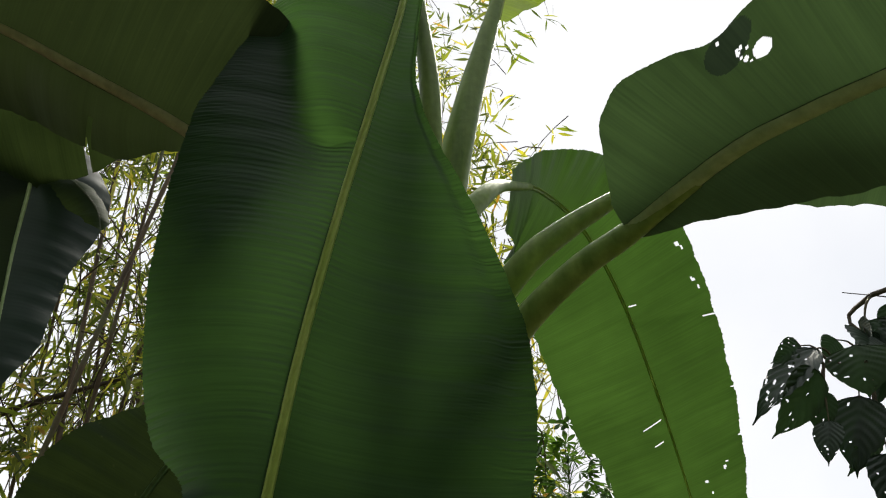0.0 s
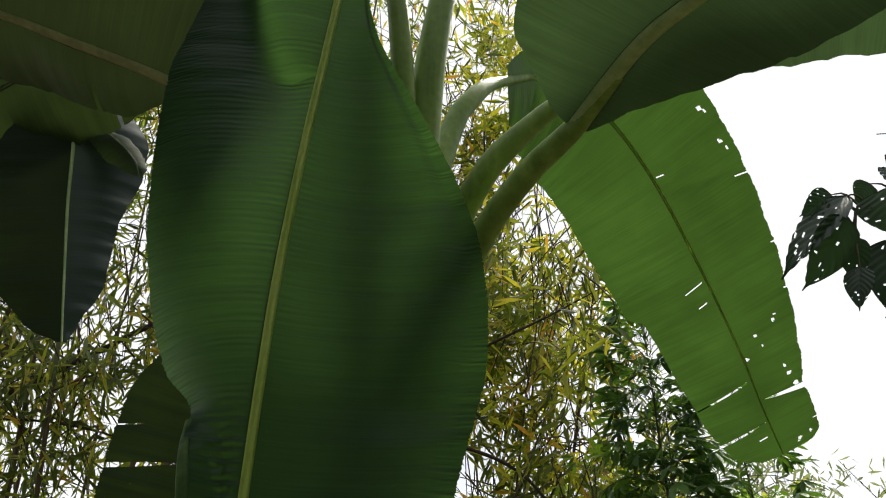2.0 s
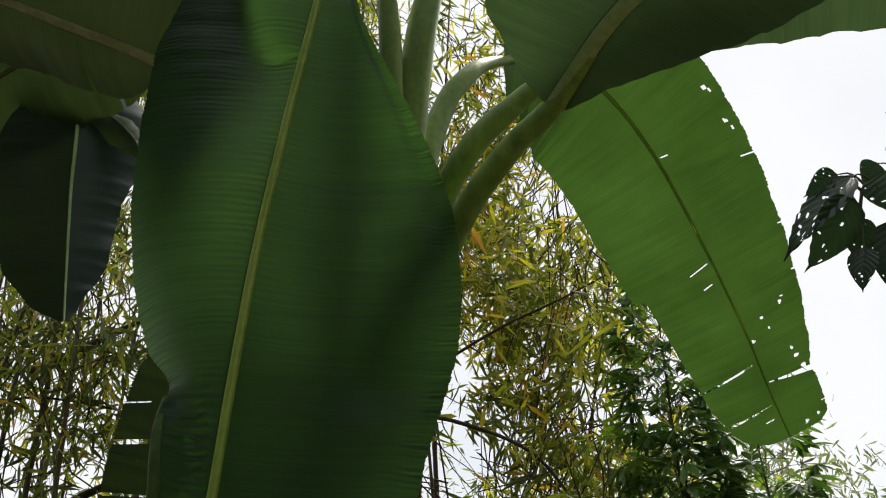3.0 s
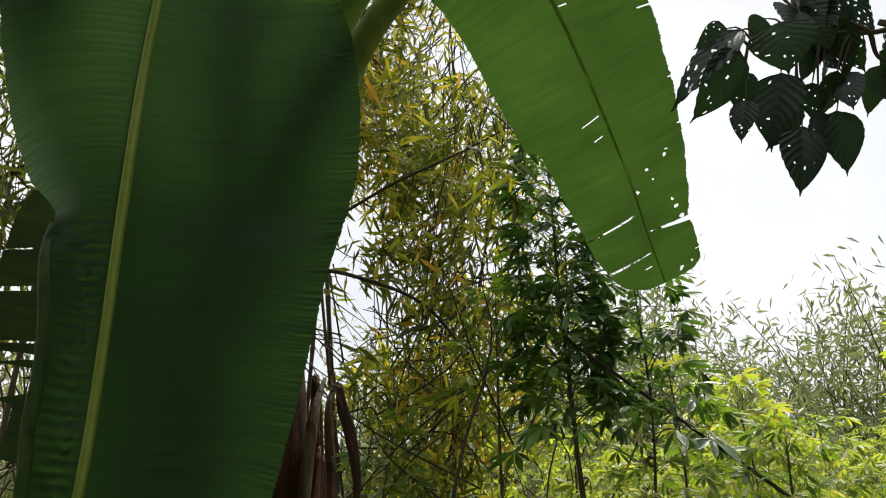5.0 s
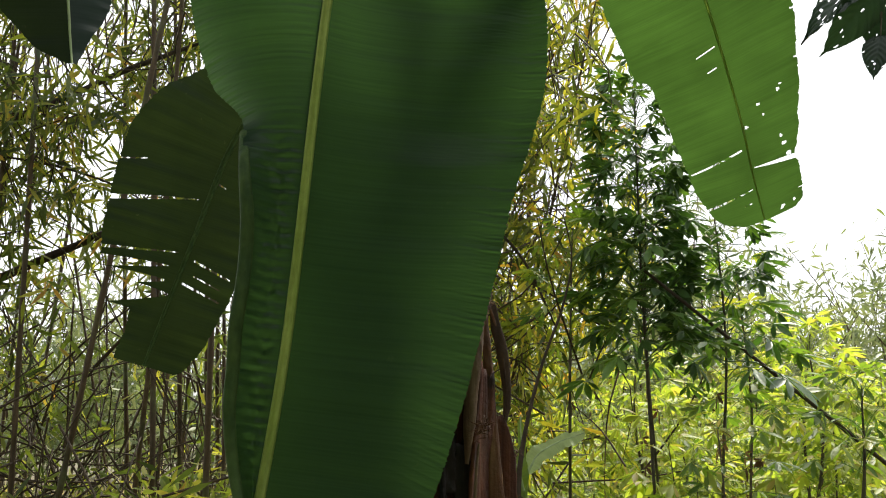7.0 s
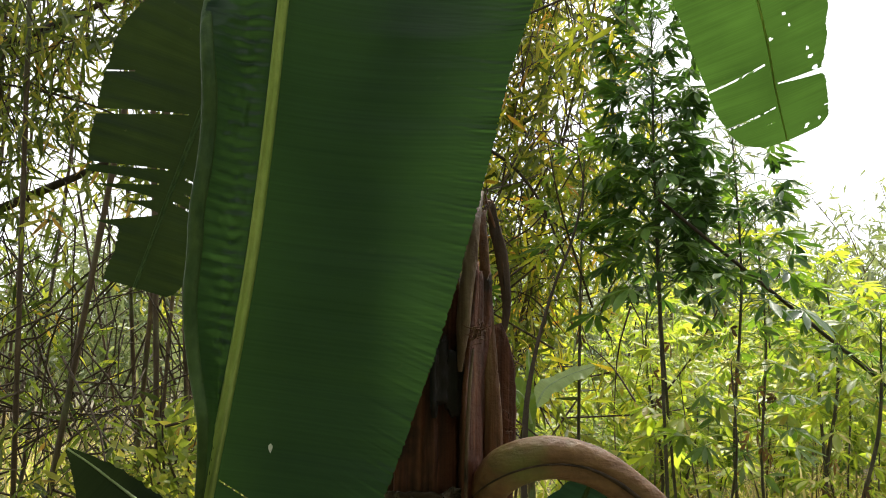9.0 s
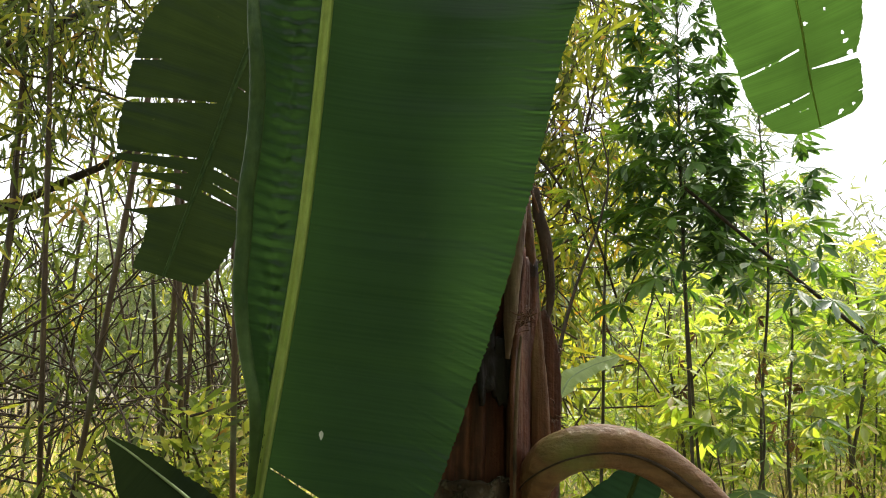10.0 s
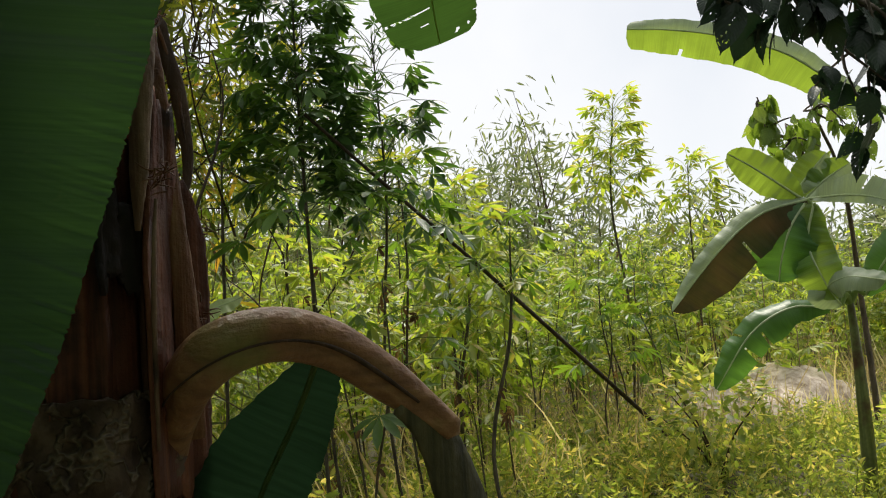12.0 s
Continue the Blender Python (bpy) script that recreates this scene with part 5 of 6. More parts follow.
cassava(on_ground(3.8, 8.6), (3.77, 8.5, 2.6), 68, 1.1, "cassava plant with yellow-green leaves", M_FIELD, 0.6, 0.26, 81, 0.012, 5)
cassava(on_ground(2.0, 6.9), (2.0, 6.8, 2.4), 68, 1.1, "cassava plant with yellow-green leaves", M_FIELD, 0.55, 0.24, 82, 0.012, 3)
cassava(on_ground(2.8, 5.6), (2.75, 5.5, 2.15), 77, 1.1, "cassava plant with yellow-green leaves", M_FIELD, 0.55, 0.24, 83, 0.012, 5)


def plant_rows():
    """Single cassava plants that fill the near part of the field, each a thin stem with whorls of leaves."""
    g = np.random.default_rng(88)
    spots = []
    while len(spots) < 44:
        y = g.uniform(4.3, 8.2)
        x = g.uniform(0.30, 1.22) * y
        if min([math.hypot(x - a, y - b) for a, b in spots] or [9]) < 0.42 or (x > 4.2 and y < 5.6) or (1.9 < x and y < 4.45 + 0.4 * (x - 1.25)):
            continue
        spots.append((x, y))
    for k, (x, y) in enumerate(spots):
        h = g.uniform(0.9, 1.7) + 0.09 * (y - 4.3) + (0.25 if g.uniform() < 0.3 else 0)
        words, mat = (("cassava plant with yellow-green sunlit leaves", M_FIELD), ("cassava plant with fresh green leaves", M_CASSAVA), ("cassava plant with yellowing leaves and bare stem", M_FIELD))[k % 3]
        cassava(on_ground(x, y), (x + g.normal(0, 0.12), y + g.normal(0, 0.1), h), int(g.integers(20, 34)), 1.0, words, mat, g.uniform(0.45, 0.68), g.uniform(0.20, 0.27), 300 + k, g.uniform(0.005, 0.008), int(g.integers(0, 4)), 0.07)


plant_rows()


def build_field():
    """The rest of the cassava field, past counting."""
    g = np.random.default_rng(90)
    lots, stems = [], []
    for _ in range(330):
        y = g.uniform(7.0, 17)
        x = g.uniform(0.13, 1.5) * y + g.normal(0, 0.4)
        if y < 8 and x < 1.5:
            continue
        h = g.uniform(0.8, 2.2) + 0.03 * y
        z0 = float(ground_z(x, y))
        n = int(g.integers(26, 46))
        u = g.uniform(0.35, 1.0, n)
        lean = g.normal(0, 0.12, 2)
        p = np.stack([x + lean[0] * u, y + lean[1] * u, z0 + h * u], -1)
        a = g.uniform(0, 6.28, n)
        way = np.stack([np.cos(a), np.sin(a), g.normal(0.1, 0.25, n)], -1)
        for k in range(3):
            sel = np.arange(n) % 3 == k
            lots.append(scatter(PALMS[(k * 2) % 5], p[sel], way[sel], g.normal(0, 0.3, sel.sum()), g.uniform(0.17, 0.29, sel.sum())))
        stems.append(tube([(x, y, z0 - 0.05), (x + lean[0] * 0.5, y + lean[1] * 0.5, z0 + h * 0.5), (x + lean[0], y + lean[1], z0 + h)], (0.010, 0.008, 0.004), 6, 5, close=False))
    v, t = pile(lots)
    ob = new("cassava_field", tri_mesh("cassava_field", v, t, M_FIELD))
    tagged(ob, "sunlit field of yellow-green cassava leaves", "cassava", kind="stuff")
    sv, sf = join(stems)
    tagged(new("cassava_stems", mesh_of("cassava_stems", sv, sf, M_PALESTEM)), "thin brown cassava stems in the field", "cassava", kind="stuff")


build_field()


def build_undergrowth():
    g = np.random.default_rng(91)
    leaf = lance(0.28, 3, 0.25, 0.1)
    sprigs = []
    for k in range(5):
        sv, sf = tube([(0, 0, 0), (g.normal(0, 0.04), 0.5, g.normal(0, 0.04)), (g.normal(0, 0.08), 1.0, g.normal(0, 0.08))], (0.012, 0.009, 0.004), 5, 3, close=False)
        tris = np.array([t for q in sf for t in ((q[0], q[1], q[2]), (q[0], q[2], q[3]))])
        m = 17
        u = np.linspace(0.18, 1.0, m)
        a = np.arange(m) * 2.4 + g.normal(0, 0.3, m)
        way = np.stack([np.cos(a), 0.45 + 0.0 * a, np.sin(a)], -1) + g.normal(0, 0.15, (m, 3))
        at = np.stack([np.interp(u, (0, 0.5, 1), (0, sv[6:9, 0].mean(), sv[12:15, 0].mean())), u, np.interp(u, (0, 0.5, 1), (0, sv[6:9, 2].mean(), sv[12:15, 2].mean()))], -1)
        sprigs.append(pile([(np.array(sv), tris), scatter(leaf, at, way, g.normal(0, 0.5, m), (0.26 - 0.12 * u) * g.uniform(0.6, 1.3, m))]))
    lots = []
    for k in range(5):
        n = 1150
        y = 3.0 + 12.0 * g.uniform(0, 1, n) ** 1.25
        x = g.uniform(-0.75, 1.65, n) * y
        keep = (np.hypot(x + 0.1, y - 1.6) > 1.3) & (np.sin(x * 1.9 + k) * np.sin(y * 1.3 + 1) > -0.75)
        x, y = x[keep], y[keep]
        n = len(x)
        way = np.stack([g.normal(0, 0.35, n), g.normal(0, 0.35, n), np.ones(n)], -1)
        lots.append(scatter(sprigs[k], np.stack([x, y, ground_z(x, y) - 0.01], -1), way, g.uniform(-3, 3, n), g.uniform(0.18, 0.55, n) * (1 + 0.35 * (g.uniform(size=n) < 0.15)) * np.where((x > 1.9) & (y < 4.5 + 0.4 * (x - 1.25)), 0.62, 1.0)))
        n = 420
        x, y = g.uniform(2.2, 7.4, n), g.uniform(3.4, 7.2, n)
        way = np.stack([g.normal(0, 0.4, n), g.normal(0, 0.4, n), np.ones(n)], -1)
        lots.append(scatter(sprigs[k], np.stack([x, y, ground_z(x, y) - 0.01], -1), way, g.uniform(-3, 3, n), g.uniform(0.16, 0.42, n)))
    v, t = pile(lots)
    tagged(new("undergrowth", tri_mesh("undergrowth", v, t, M_WEED)), "low tangled green weeds over the soil", "weeds", kind="stuff")
    blade_s = lance(0.022, 3, 0.3, 0.1)
    n = 12000
    y = g.uniform(5.2, 16, n)
    x = g.uniform(-0.6, 1.6, n) * y
    pos = np.stack([x, y, ground_z(x, y)], -1)
    way = np.stack([g.normal(0, 0.35, n), g.normal(0, 0.35, n), np.ones(n)], -1)
    v, t = scatter(blade_s, pos, way, g.uniform(-3, 3, n), g.uniform(0.25, 0.65, n) * np.where(g.uniform(size=n) < 0.10, 1.8, 1.0))
    tagged(new("dry_grass", tri_mesh("dry_grass", v, t, M_STRAW)), "pale dry grass stalks among the plants", "grass", kind="stuff")


build_undergrowth()

# ---------------------------------------------------------------- far bamboo and trees
def build_far():
    g = np.random.default_rng(95)
    leaf = lance(0.20, 3, 0.2, 0.1)
    pos, stems = [], []
    for az in np.arange(-34, 64, 1.5):
        d = g.uniform(17, 24)
        a = radians(az + g.normal(0, 0.8))
        x, y = d * math.sin(a), d * math.cos(a)
        top = g.uniform(4.0, 6.4) * (0.78 if az < -8 else 0.7 if az < 6 else 1.1 if az < 14 else 1.0 if az < 37 else 0.62)
        z0 = float(ground_z(x, y))
        for _ in range(5):
            lx, ly = g.normal(0, 0.9, 2)
            h = top * g.uniform(0.6, 1.1)
            stems.append(tube([(x + lx * 0.3, y + ly * 0.3, z0), (x + lx * 0.7, y + ly * 0.7, z0 + h * 0.6), (x + lx * 1.5, y + ly * 1.2, z0 + h)], (0.03, 0.022, 0.006), 7, 5, close=False))
            n = 230
            u = g.uniform(0.25, 1.0, n)
            pos.append(np.stack([x + lx * (0.3 + 1.2 * u) + g.normal(0, 0.42, n), y + ly * (0.3 + u) + g.normal(0, 0.4, n), z0 + h * u + g.normal(0, 0.22, n)], -1))
    pos = np.vstack(pos)
    n = len(pos)
    way = np.stack([g.normal(0, 0.6, n), g.normal(0, 0.6, n), -np.abs(g.normal(0.5, 0.4, n))], -1)
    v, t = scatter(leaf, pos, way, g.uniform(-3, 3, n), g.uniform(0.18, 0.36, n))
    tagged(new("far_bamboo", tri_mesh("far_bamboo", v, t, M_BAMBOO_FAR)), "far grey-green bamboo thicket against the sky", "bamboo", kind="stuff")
    sv, sf = join(stems)
    tagged(new("far_bamboo_culms", mesh_of("far_bamboo_culms", sv, sf, M_CULM)), "thin far bamboo culms", "bamboo", kind="stuff")


build_far()

# ---------------------------------------------------------------- the broad-leaved tree
def oval_leaf(seed, holes):
    """A heart-shaped leaf with a drip tip and pleated side veins, eaten through in places."""
    g = np.random.default_rng(seed)
    n, m = 44, 11
    V, F = [], []
    lean = g.normal(0, 0.05)
    for i in range(n + 1):
        a = i / n
        w = 0.36 * math.sin(math.pi * min(1.0, a / 0.93) ** 0.62) ** 0.75 if a < 0.93 else 0.0
        w = max(w, 0.020 * (1 - a) / 0.07 if a > 0.85 else 0.004) + 0.003
        for j in range(2 * m + 1):
            e = j / m - 1
            pleat = 0.011 * math.sin((a - 0.30 * abs(e)) * 52) * abs(e) ** 0.5
            V.append((e * w + lean * a * a, a - 0.05 * (1 - abs(e)) * (a < 0.12), -0.20 * a * a + 0.16 * abs(e) * w - 0.30 * (abs(e) * w) ** 2 + pleat))
    W = 2 * m + 1
    spots = [(g.uniform(0.10, 0.86), g.uniform(-0.9, 0.9), g.uniform(0.008, 0.022)) for _ in range(holes)]
    for i in range(n):
        for j in range(2 * m):
            a, e = (i + 0.5) / n, (j + 0.5) / m - 1
            if any(((a - p) / r) ** 2 + ((e - q) * 0.33 / r) ** 2 < 1.4 for p, q, r in spots):
                continue
            F.append((i * W + j, i * W + j + 1, (i + 1) * W + j + 1, (i + 1) * W + j))
    return V, F


OVALS = {m.name: [mesh_of("leaf", *oval_leaf(k, (9, 16, 5, 26, 1)[k]), m) for k in range(5)] for m in (M_TREE, M_TREE_LIT)}


def broad_tree(place, limbs, clusters, label, mat=M_TREE, size=0.2, seed=1, sprays=()):
    """limbs: points and radii; clusters: centre, reach, number of leaves; sprays: single hanging leaves (x, y, z of the base, x, z of the tip, width over length)."""
    g = np.random.default_rng(seed)
    ob = thing("broadleaf_tree", place, label, "tree")
    o = np.array(place)
    for k, (pts, radii) in enumerate(limbs):
        v, f = tube(pts, radii, 30, 9, bumps=0.05, seed=k)
        piece("trunk" if k == 0 else "limb", mesh_of("limb", v - o, f, M_BARK), ob)
    joints = [np.array(p) for pts, _ in limbs for p in spline(pts, 16)[0]]
    twigs = []

    def put(base, tip, broad, roll, turn):
        d = np.asarray(tip) - np.asarray(base)
        R = frames(d[None], np.array([roll]))[0] * np.linalg.norm(d) * np.array([broad / 0.72, 1, 1])
        lf = piece("leaf", OVALS[mat.name][turn], ob)
        lf.matrix_local = Matrix(np.block([[R, (np.asarray(base) - o)[:, None]], [np.zeros((1, 3)), np.ones((1, 1))]]).tolist())

    for bx, by, bz, tx, tz, broad in sprays:
        base = np.array([bx, by, bz])
        d = (np.array([tx, by + g.normal(0, 0.03), tz]) - base) * 1.12
        up = unit(g.normal(0, 0.30, 3) + (-0.25, -1, -0.1))
        side = unit(np.cross(d, up))
        R = np.stack([side * broad * 1.7, unit(d), np.cross(side, unit(d))], -1) * np.linalg.norm(d)
        lf = piece("leaf", OVALS[mat.name][int(g.integers(5))], ob)
        lf.matrix_local = Matrix(np.block([[R, (base - o)[:, None]], [np.zeros((1, 3)), np.ones((1, 1))]]).tolist())
        start = min(joints, key=lambda p: np.linalg.norm(p - base - (0.06, 0, 0.05)))
        twigs.append(tube([start, (start + base) / 2 + (0, 0, 0.03), base], (0.006, 0.004, 0.002), 8, 5, close=False))
    for (c, rad, count) in clusters:
        c = np.array(c)
        start = min(joints, key=lambda p: np.linalg.norm(p - c))
        for b in range(max(2, count // 6)):
            end = c + g.normal(0, 0.6, 3) * rad
            mid = (start + end) / 2 + g.normal(0, 0.06, 3) + (0, 0, 0.08)
            twigs.append(tube([start, mid, end], (0.010, 0.007, 0.003), 8, 5, close=False))
            for k in range(6):
                u = g.uniform(0.62, 1.05)
                p = (1 - u) ** 2 * start + 2 * u * (1 - u) * mid + u * u * end + g.normal(0, 0.03, 3)
                a = g.uniform(0, 6.28)
                way = unit(np.array([0.55 * math.cos(a), 0.55 * math.sin(a), -0.8 + g.normal(0, 0.3)]))
                put(p, p + way * size * g.uniform(0.65, 1.2), g.uniform(0.45, 0.7), g.normal(0.6, 0.7), int(g.integers(5)))
    tv, tf = join(twigs)
    piece("brushwood", mesh_of("brushwood", tv - o, tf, M_BARK), ob, kind="stuff")


HANGING = [(1.327, 2.25, 2.942, 1.093, 2.724, 0.30), (1.306, 2.23, 2.851, 1.170, 2.648, 0.42), (1.335, 2.28, 2.811, 1.326, 2.683, 0.55), (1.309, 2.24, 2.687, 1.265, 2.567, 0.5), (1.43, 2.18, 2.93, 1.43, 2.78, 1.0),
           (1.454, 2.26, 2.793, 1.381, 2.577, 0.55), (1.507, 2.29, 2.739, 1.439, 2.583, 0.6), (1.487, 2.25, 2.602, 1.443, 2.406, 0.52), (1.562, 2.27, 2.770, 1.558, 2.663, 0.7), (1.621, 2.22, 2.786, 1.600, 2.670, 0.6),
           (1.666, 2.26, 2.803, 1.645, 2.681, 0.63), (1.553, 2.25, 2.660, 1.570, 2.510, 0.64), (1.627, 2.27, 2.669, 1.623, 2.485, 0.56), (1.578, 2.22, 2.982, 1.600, 2.876, 0.8), (1.431, 2.26, 3.000, 1.380, 2.944, 0.8),
           (1.596, 2.24, 2.846, 1.649, 2.821, 0.7), (1.298, 2.27, 2.964, 1.197, 2.885, 0.5), (1.537, 2.25, 3.035, 1.478, 2.940, 0.8), (1.669, 2.25, 3.048, 1.679, 2.947, 0.9)]
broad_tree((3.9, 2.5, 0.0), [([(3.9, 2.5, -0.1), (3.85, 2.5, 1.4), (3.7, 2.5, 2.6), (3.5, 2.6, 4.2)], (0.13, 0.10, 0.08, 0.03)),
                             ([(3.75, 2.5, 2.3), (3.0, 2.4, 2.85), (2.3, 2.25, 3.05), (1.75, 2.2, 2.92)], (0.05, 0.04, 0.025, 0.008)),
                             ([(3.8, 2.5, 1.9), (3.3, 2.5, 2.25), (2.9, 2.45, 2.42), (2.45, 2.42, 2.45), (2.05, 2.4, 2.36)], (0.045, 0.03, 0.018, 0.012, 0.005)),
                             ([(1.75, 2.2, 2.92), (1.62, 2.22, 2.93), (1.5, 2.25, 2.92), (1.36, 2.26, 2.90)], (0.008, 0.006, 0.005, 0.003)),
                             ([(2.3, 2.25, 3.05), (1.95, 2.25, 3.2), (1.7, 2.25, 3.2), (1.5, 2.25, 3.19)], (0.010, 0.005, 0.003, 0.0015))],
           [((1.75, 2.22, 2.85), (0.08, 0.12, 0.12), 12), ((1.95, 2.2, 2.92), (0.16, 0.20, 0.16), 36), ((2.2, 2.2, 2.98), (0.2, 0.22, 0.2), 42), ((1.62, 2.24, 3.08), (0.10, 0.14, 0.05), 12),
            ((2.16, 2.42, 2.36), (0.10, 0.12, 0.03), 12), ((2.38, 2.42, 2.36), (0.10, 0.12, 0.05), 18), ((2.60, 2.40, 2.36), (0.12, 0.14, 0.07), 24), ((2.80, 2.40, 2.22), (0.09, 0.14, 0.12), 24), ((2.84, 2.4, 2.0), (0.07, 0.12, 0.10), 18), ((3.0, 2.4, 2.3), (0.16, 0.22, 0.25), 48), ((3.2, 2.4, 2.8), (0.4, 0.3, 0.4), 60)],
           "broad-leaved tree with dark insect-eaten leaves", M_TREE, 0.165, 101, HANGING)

# ---------------------------------------------------------------- banana plants farther off
def small_banana(place, height, leaves, label, stem_r=0.07):
    ob = thing("banana_plant", place, label, "banana plant", "banana plants in the field")
    pv, pf = tube([(0, 0, -0.05), (0.02, 0, height * 0.5), (0.0, 0, height)], (stem_r, stem_r * 0.8, stem_r * 0.4), 18, 12, bumps=0.02)
    piece("pseudostem", mesh_of("pseudostem", pv, pf, M_GREENSTEM), ob)
    top = np.array(place) + (0, 0, height * 0.96)
    for k, (ctrl, w, face, mat, extra) in enumerate(leaves):
        c = [np.array(place) + np.array(p) for p in ctrl]
        ends = ((0, 0.2), (0.1, 0.65), (0.35, 1.0), (0.8, 0.9), (0.985, 0.7), (1, 0.2)) if extra.pop("blunt", False) else ((0, 0.2), (0.1, 0.6), (0.35, 1.0), (0.68, 0.95), (0.88, 0.62), (0.97, 0.32), (1, 0.03))
        wide = w if isinstance(w, tuple) else (w, w)
        wl_, wr_ = ([(s, v * q) for s, q in ends] for v in wide)
        banana_leaf(ob, c, wl_, wr_, face, mat, M_RIB_DIM, rib=(0.010, 0.004), rows=70, across=8, skew=0.25, ripple=0.008, seed=200 + k, petiole=([top, (top * 0.5 + c[0] * 0.5) + (0, 0, 0.05), c[0]], (0.03, 0.022, 0.012)), **extra)


RB = (4.86, 4.06, 0.0)
# Points from the plant to the camera; its leaves are turned that way.
TOWARD_CAMERA = (-0.76, -0.62, 0.1)
small_banana(RB, 1.32, [
    ([(-0.157, 0.155, 1.976), (-0.271, 0.273, 2.119), (-0.381, 0.378, 2.246), (-0.478, 0.468, 2.341)], 0.13, (TOWARD_CAMERA, TOWARD_CAMERA), M_YOUNG, {}),
    ([(-0.132, 0.122, 1.97), (-0.438, 0.281, 1.886), (-0.692, 0.446, 1.651), (-0.948, 0.652, 1.281)], (0.10, 0.24), ((-0.76, -0.62, 0.2), (-0.76, -0.62, 0.1)), M_BROWNED, dict(other=M_WAXY, curl=(0.6, 0.0), tears=[(1, 0.45, 0.3, 0.03)])),
    ([(-0.185, 0.116, 1.938), (-0.316, 0.143, 1.79), (-0.39, 0.174, 1.607), (-0.411, 0.211, 1.424)], 0.20, (TOWARD_CAMERA, TOWARD_CAMERA), M_FRESH, dict(curl=(0.2, 0.3), tears=[(0, 0.5, 0.3, 0.02)])),
    ([(-0.176, 0.098, 1.966), (-0.159, -0.18, 1.946), (-0.134, -0.388, 1.886), (-0.078, -0.553, 1.762)], (0.05, 0.14), (TOWARD_CAMERA, TOWARD_CAMERA), M_WAXY, dict(tears=[(1, 0.5, 0.2, 0.02)])),
    ([(-0.111, 0.253, 2.02), (-0.022, 0.192, 2.148), (0.078, 0.106, 2.292)], (0.10, 0.12), (TOWARD_CAMERA, TOWARD_CAMERA), M_YOUNG, dict(other=M_WAXY)),
    ([(-0.067, 0.201, 1.984), (0.043, 0.113, 2.104), (0.169, -0.003, 2.202)], (0.11, 0.12), (TOWARD_CAMERA, TOWARD_CAMERA), M_YOUNG, dict(other=M_WAXY, tears=[(1, 0.5, 0.2, 0.02)])),
    ([(-0.151, 0.038, 1.233), (-0.335, 0.197, 1.251), (-0.542, 0.363, 1.102), (-0.732, 0.537, 0.742)], 0.14, ((-0.6, -0.4, 0.7), (-0.8, -0.5, 0.3)), M_FRESH, dict(curl=(0.5, 0.5), tears=[(1, 0.5, 0.2, 0.03), (1, 0.65, 0.1, 0.04), (0, 0.6, 0.3, 0.02)])),
    ([(-0.111, -0.017, 1.247), (-0.234, -0.018, 1.363), (-0.245, -0.175, 1.423), (-0.21, -0.404, 1.386)], (0.10, 0.16), ((-0.6, -0.5, 0.6), (-0.6, -0.5, 0.6)), M_WAXY, dict(curl=(0.5, 0.6))),
    ([(-0.194, 0.045, 1.927), (-0.254, 0.076, 1.668), (-0.25, 0.002, 1.438), (-0.209, -0.052, 1.286)], 0.15, (TOWARD_CAMERA, TOWARD_CAMERA), M_YOUNG, dict(curl=(0.2, 0.2), tears=[(0, 0.4, 0.2, 0.02)])),
    ([(0.05, -0.08, 1.30), (0.10, -0.25, 1.55), (0.18, -0.45, 1.70), (0.3, -0.7, 1.6)], 0.17, ((-0.6, -0.5, 0.6), (-0.6, -0.5, 0.6)), M_FRESH, dict(curl=(0.3, 0.3))),
], "banana plant in the sun with torn pale leaves", 0.05)
small_banana((5.5, 3.6, 0.0), 2.05, [
    ([(-0.50, 0.22, 2.56), (-0.659, 0.349, 2.699), (-0.876, 0.545, 2.948), (-1.113, 0.767, 3.109), (-1.381, 1.014, 3.221), (-1.639, 1.242, 3.28)], (0.10, 0.19), ((-0.7, -0.6, -0.1), (-0.7, -0.6, 0)), M_YOUNG, dict(other=M_WAXY, blunt=True, curl=(0.5, 0.2), tears=[(1, 0.75, 0.7, 0.004)])),
    ([(0.1, -0.1, 2.3), (0.3, -0.3, 2.7), (0.7, -0.6, 2.8), (1.1, -0.9, 2.6)], 0.27, ((0, -0.6, -0.8), (0, -0.5, -0.9)), M_YOUNG, {}),
], "tall banana plant with a long sunlit leaf")
small_banana((0.70, 5.0, 0.0), 1.12, [
    ([(0.03, 0.0, 1.29), (0.096, 0.0, 1.40), (0.21, 0.0, 1.47), (0.37, -0.02, 1.53)], 0.095, ((0.1, -0.40, 0.92), (0.1, -0.40, 0.92)), M_PALE, {}),
    ([(0.0, -0.05, 1.2), (-0.05, -0.1, 1.34), (-0.14, -0.2, 1.38), (-0.26, -0.3, 1.26)], 0.09, ((0, -0.9, 0.4), (0, -0.9, 0.3)), M_YOUNG, {}),
    ([(0.0, 0.0, 1.15), (0.0, 0.0, 1.4), (-0.01, 0.0, 1.62)], 0.025, ((0, -1, 0), (0, -1, 0)), M_YOUNG, {}),
], "small pale banana plant in the clearing", 0.035)

# ---------------------------------------------------------------- sticks and branches
branch("sapling_stem", [(0.56, 4.40, 0.0), (0.57, 4.40, 1.0), (0.592, 4.40, 1.42), (0.70, 4.40, 1.865), (0.82, 4.42, 2.18), (0.88, 4.44, 2.46), (0.84, 4.45, 2.70)], (0.022, 0.020, 0.017, 0.014, 0.008, 0.006, 0.003), "thin dark sapling stem behind the trunk", bumps=0.12)
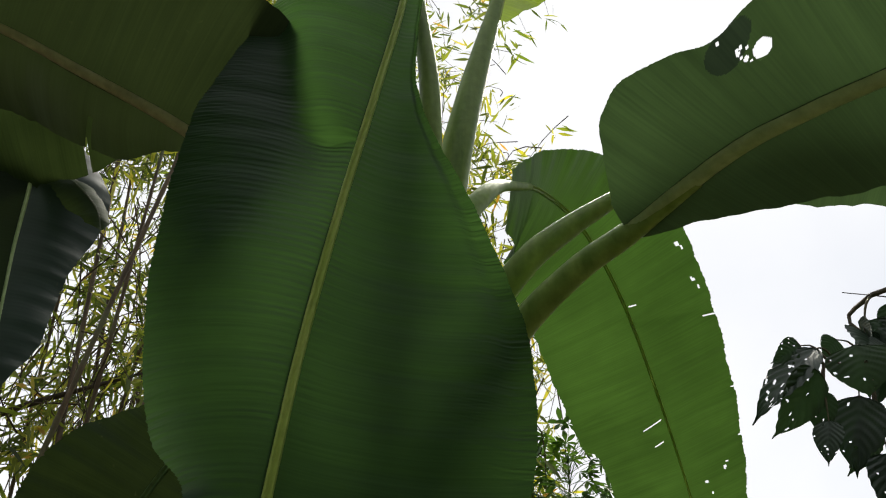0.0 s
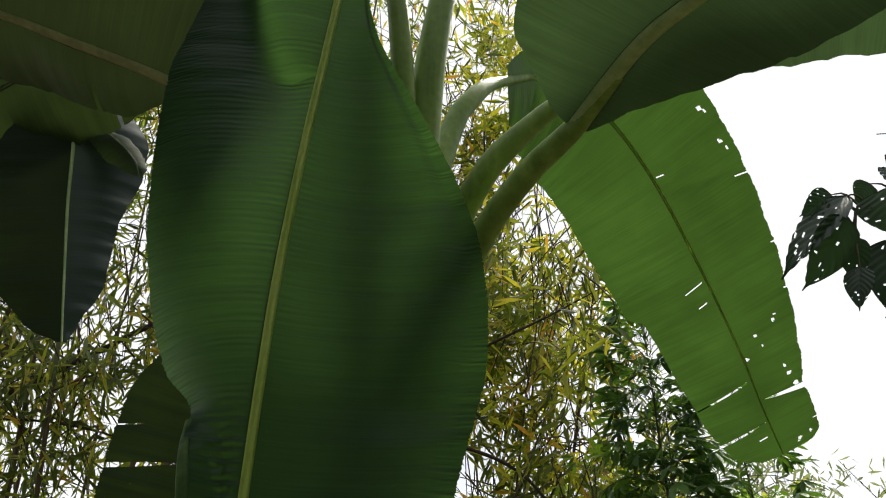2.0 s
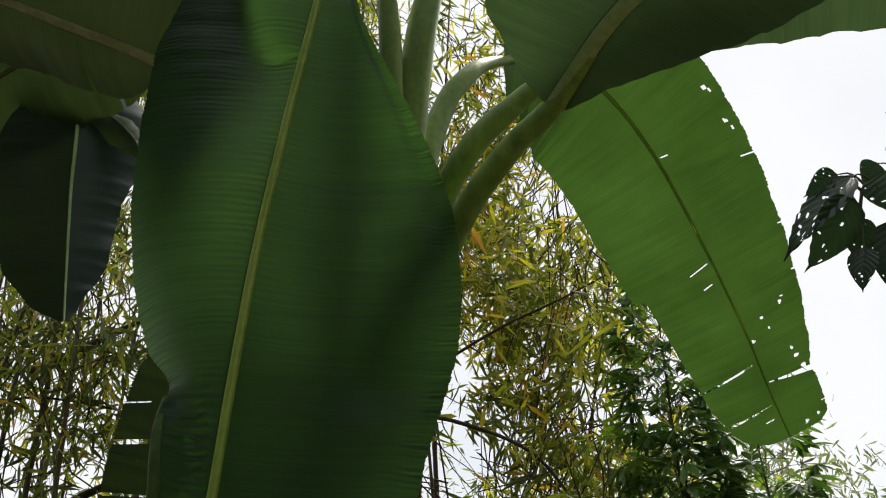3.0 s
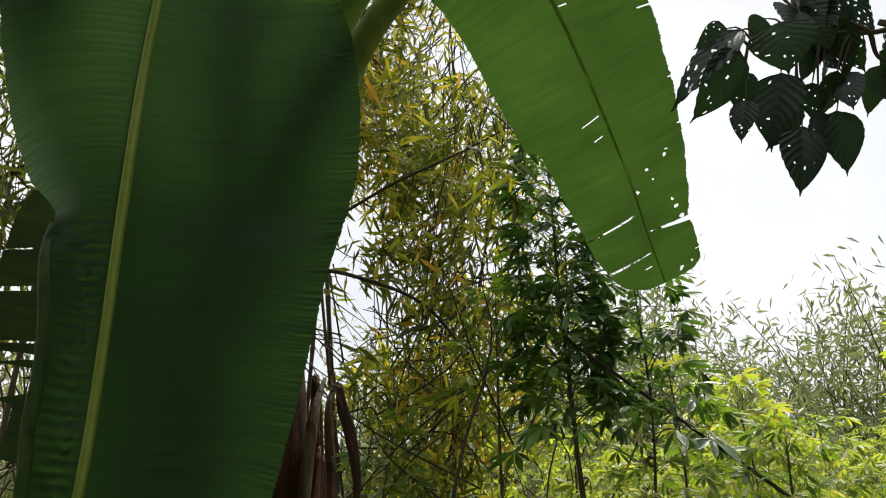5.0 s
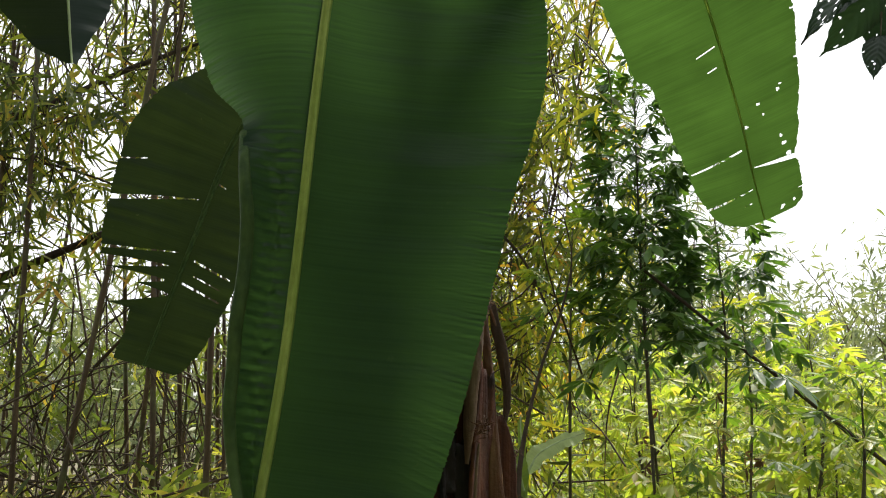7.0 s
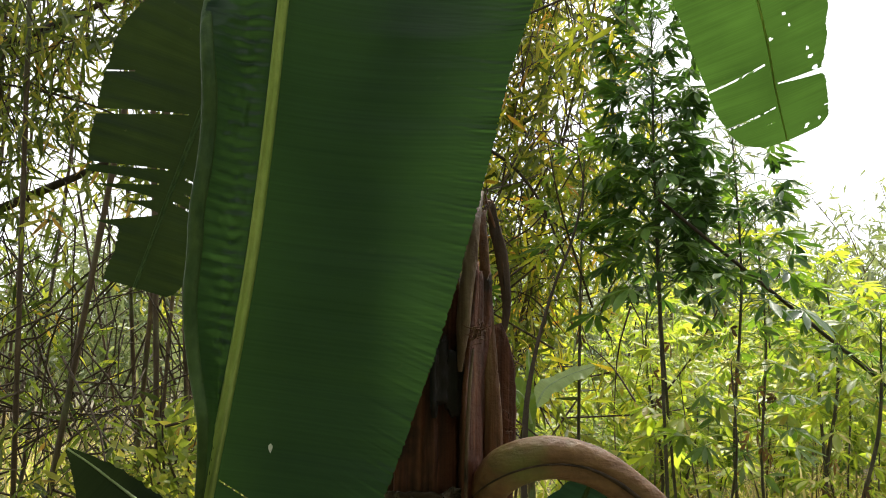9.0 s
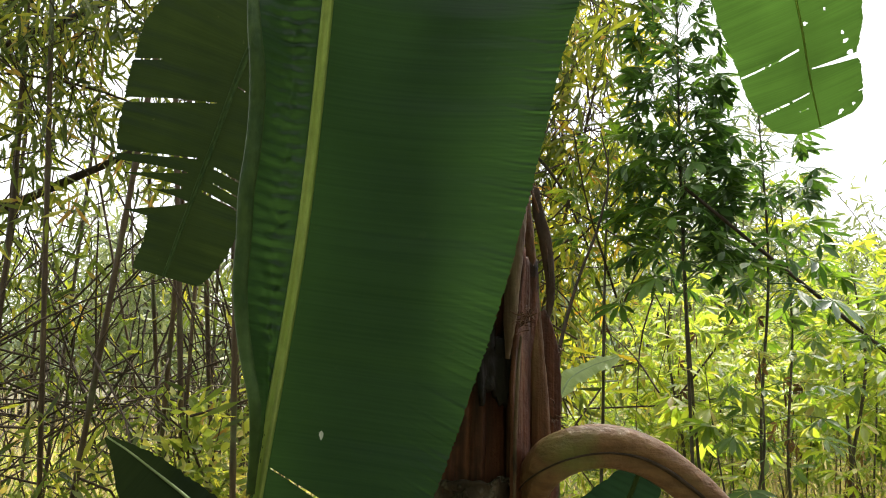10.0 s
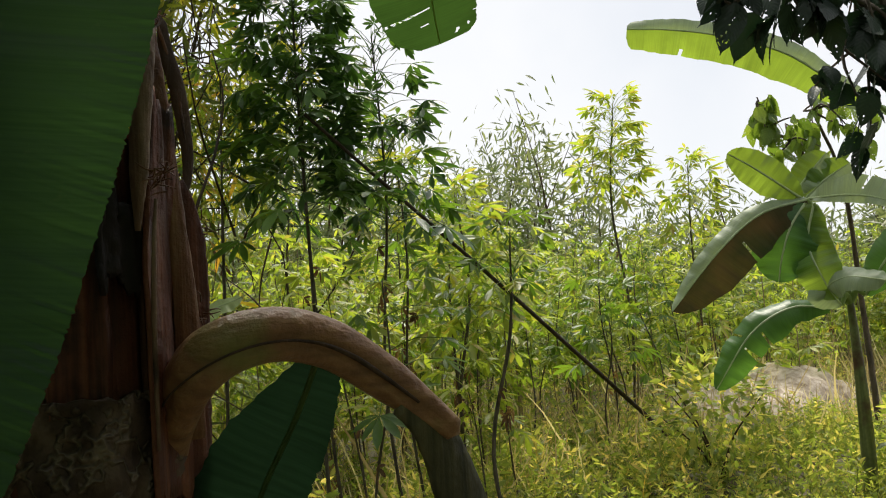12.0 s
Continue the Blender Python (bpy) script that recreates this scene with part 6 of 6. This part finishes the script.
branch("leaning_pole", [(1.25, 4.34, 2.38), (1.55, 4.46, 2.20), (2.17, 4.70, 1.83), (2.79, 4.95, 1.46), (3.6, 5.25, 0.95), (4.7, 5.65, 0.25)], (0.009, 0.011, 0.013, 0.015, 0.017, 0.019), "long thin brown pole leaning across the cassava")
branch("bare_branch", [(-3.2, 5.6, 2.22), (-2.74, 5.73, 2.44), (-2.5, 5.82, 2.6), (-2.11, 5.92, 2.84), (-1.7, 6.05, 3.15)], (0.034, 0.032, 0.028, 0.024, 0.014), "thick dark branch leaning through the bamboo")
branch("bare_branch", [(-2.9, 5.3, 3.15), (-2.58, 5.38, 3.2), (-2.08, 5.6, 3.15), (-1.6, 5.8, 2.95)], (0.009, 0.008, 0.007, 0.004), "thin drooping twig across the bamboo")
branch("bare_branch", [(-2.7, 5.3, 3.35), (-2.18, 5.36, 3.66), (-1.89, 5.39, 3.85), (-1.3, 5.5, 4.2)], (0.022, 0.020, 0.018, 0.008), "dark branch rising through the bamboo")
branch("bare_branch", [(-0.1, 5.32, 3.06), (0.15, 5.33, 3.01), (0.54, 5.34, 2.86), (0.79, 5.37, 2.62), (1.0, 5.4, 2.2)], (0.014, 0.013, 0.011, 0.009, 0.005), "thin brown branch bowing under the bamboo")
branch("bare_branch", [(0.05, 5.2, 3.38), (0.42, 5.11, 3.58), (0.82, 5.0, 3.74), (1.15, 4.88, 3.88)], (0.011, 0.010, 0.008, 0.004), "thin branch rising through the bamboo")


def build_petal():
    """A fallen white petal stuck on the front leaf."""
    leaf = next(o for o in plant.children if o.name.startswith("leaf"))
    co = np.empty(len(leaf.data.vertices) * 3, np.float32)
    leaf.data.vertices.foreach_get("co", co)
    co = co.reshape(-1, 3) + BASE
    spot = co[np.argmin((co[:, 0] + 0.273) ** 2 + (co[:, 2] - 1.342) ** 2)] - (0, 0.004, 0)
    ob = thing("petal", tuple(float(v) for v in spot), "small white petal stuck on the front leaf", "petal")
    V, F = lance(0.45, 4, 0.1, 0.2)
    V = V * 0.013
    me = mesh_of("blade", np.stack([V[:, 0], -V[:, 2] * 0.5 - 0.001, -V[:, 1]], -1), [tuple(int(k) for k in f) for f in F], M_PETAL)
    piece("blade", me, ob)


build_petal()

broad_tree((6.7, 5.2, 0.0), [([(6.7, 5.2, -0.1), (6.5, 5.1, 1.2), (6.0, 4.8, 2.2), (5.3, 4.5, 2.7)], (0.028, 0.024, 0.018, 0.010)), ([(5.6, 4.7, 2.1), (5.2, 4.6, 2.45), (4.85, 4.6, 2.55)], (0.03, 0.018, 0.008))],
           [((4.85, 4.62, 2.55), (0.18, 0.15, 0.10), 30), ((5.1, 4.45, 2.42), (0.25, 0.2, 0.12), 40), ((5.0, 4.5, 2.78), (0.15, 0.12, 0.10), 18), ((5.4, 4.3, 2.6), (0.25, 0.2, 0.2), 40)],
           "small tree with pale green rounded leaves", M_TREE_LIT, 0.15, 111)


def earth_bank():
    """A low bank of pale bare earth past the banana plants."""
    g = np.random.default_rng(140)
    n, m = 40, 14
    ob = thing("earth_bank", (7.1, 6.9, 0.0), "low bank of pale crumbling bare earth", "earth bank")
    V = []
    for i in range(n + 1):
        for j in range(m + 1):
            u, w = i / n * 2 - 1, j / m * 2 - 1
            h = 0.6 * max(0.0, 1 - w * w) ** 0.7 * max(0.0, 1 - u ** 4) * (1 + 0.35 * noise.noise(Vector((u * 4, w * 2, 3)))) + 0.06 * noise.noise(Vector((u * 17, w * 6, 1)))
            V.append((2.2 * u - 0.25 * w, 0.8 * w + 0.9 * u, h - 0.05))
    F = [(i * (m + 1) + j, (i + 1) * (m + 1) + j, (i + 1) * (m + 1) + j + 1, i * (m + 1) + j + 1) for i in range(n) for j in range(m)]
    piece("mound", mesh_of("mound", V, F, M_EARTH), ob)


earth_bank()


def shrub(place, radius, count, size, label, mat, seed):
    """A low bush: a few stems and a loose dome of oval leaves."""
    g = np.random.default_rng(seed)
    ob = thing("shrub", place, label, "shrub")
    way = unit(g.normal(0, 1, (count, 3)) * (1, 1, 0.8) + (0, 0, 0.35))
    pos = way * np.array(radius) * g.uniform(0.45, 1.0, (count, 1)) + (0, 0, radius[2])
    v, t = scatter(lance(0.42, 4, 0.15, 0.1), pos, unit(way + g.normal(0, 0.5, (count, 3)) + (0, 0, -0.2)), g.normal(0, 0.6, count), size * g.uniform(0.6, 1.2, count))
    piece("crown", tri_mesh("crown", v, t, mat), ob, kind="stuff")
    for k in range(5):
        e = way[k] * np.array(radius) * 0.8 + (0, 0, radius[2])
        sv, sf = tube([(0, 0, -0.04), tuple(e * (0.3, 0.3, 0.5)), tuple(e)], (0.012, 0.008, 0.003), 12, 6)
        piece("stem", mesh_of("stem", sv, sf, M_TWIG), ob)


shrub(on_ground(-1.3, 5.1), (0.42, 0.35, 0.62), 700, 0.10, "low leafy green shrub under the bamboo", M_WEED, 121)
shrub(on_ground(-2.6, 5.0), (0.5, 0.35, 0.4), 600, 0.09, "low green shrub at the foot of the bamboo", M_WEED, 122)
shrub(on_ground(0.72, 3.6), (0.30, 0.25, 0.36), 520, 0.09, "small dark green shrub behind the arching stalk", M_WEED, 123)
shrub(on_ground(4.4, 4.9), (0.5, 0.4, 0.5), 800, 0.09, "weedy green bush before the banana", M_WEED, 124)
shrub(on_ground(5.2, 3.7), (0.5, 0.35, 0.45), 760, 0.09, "weedy green bush at the banana's foot", M_WEED, 125)
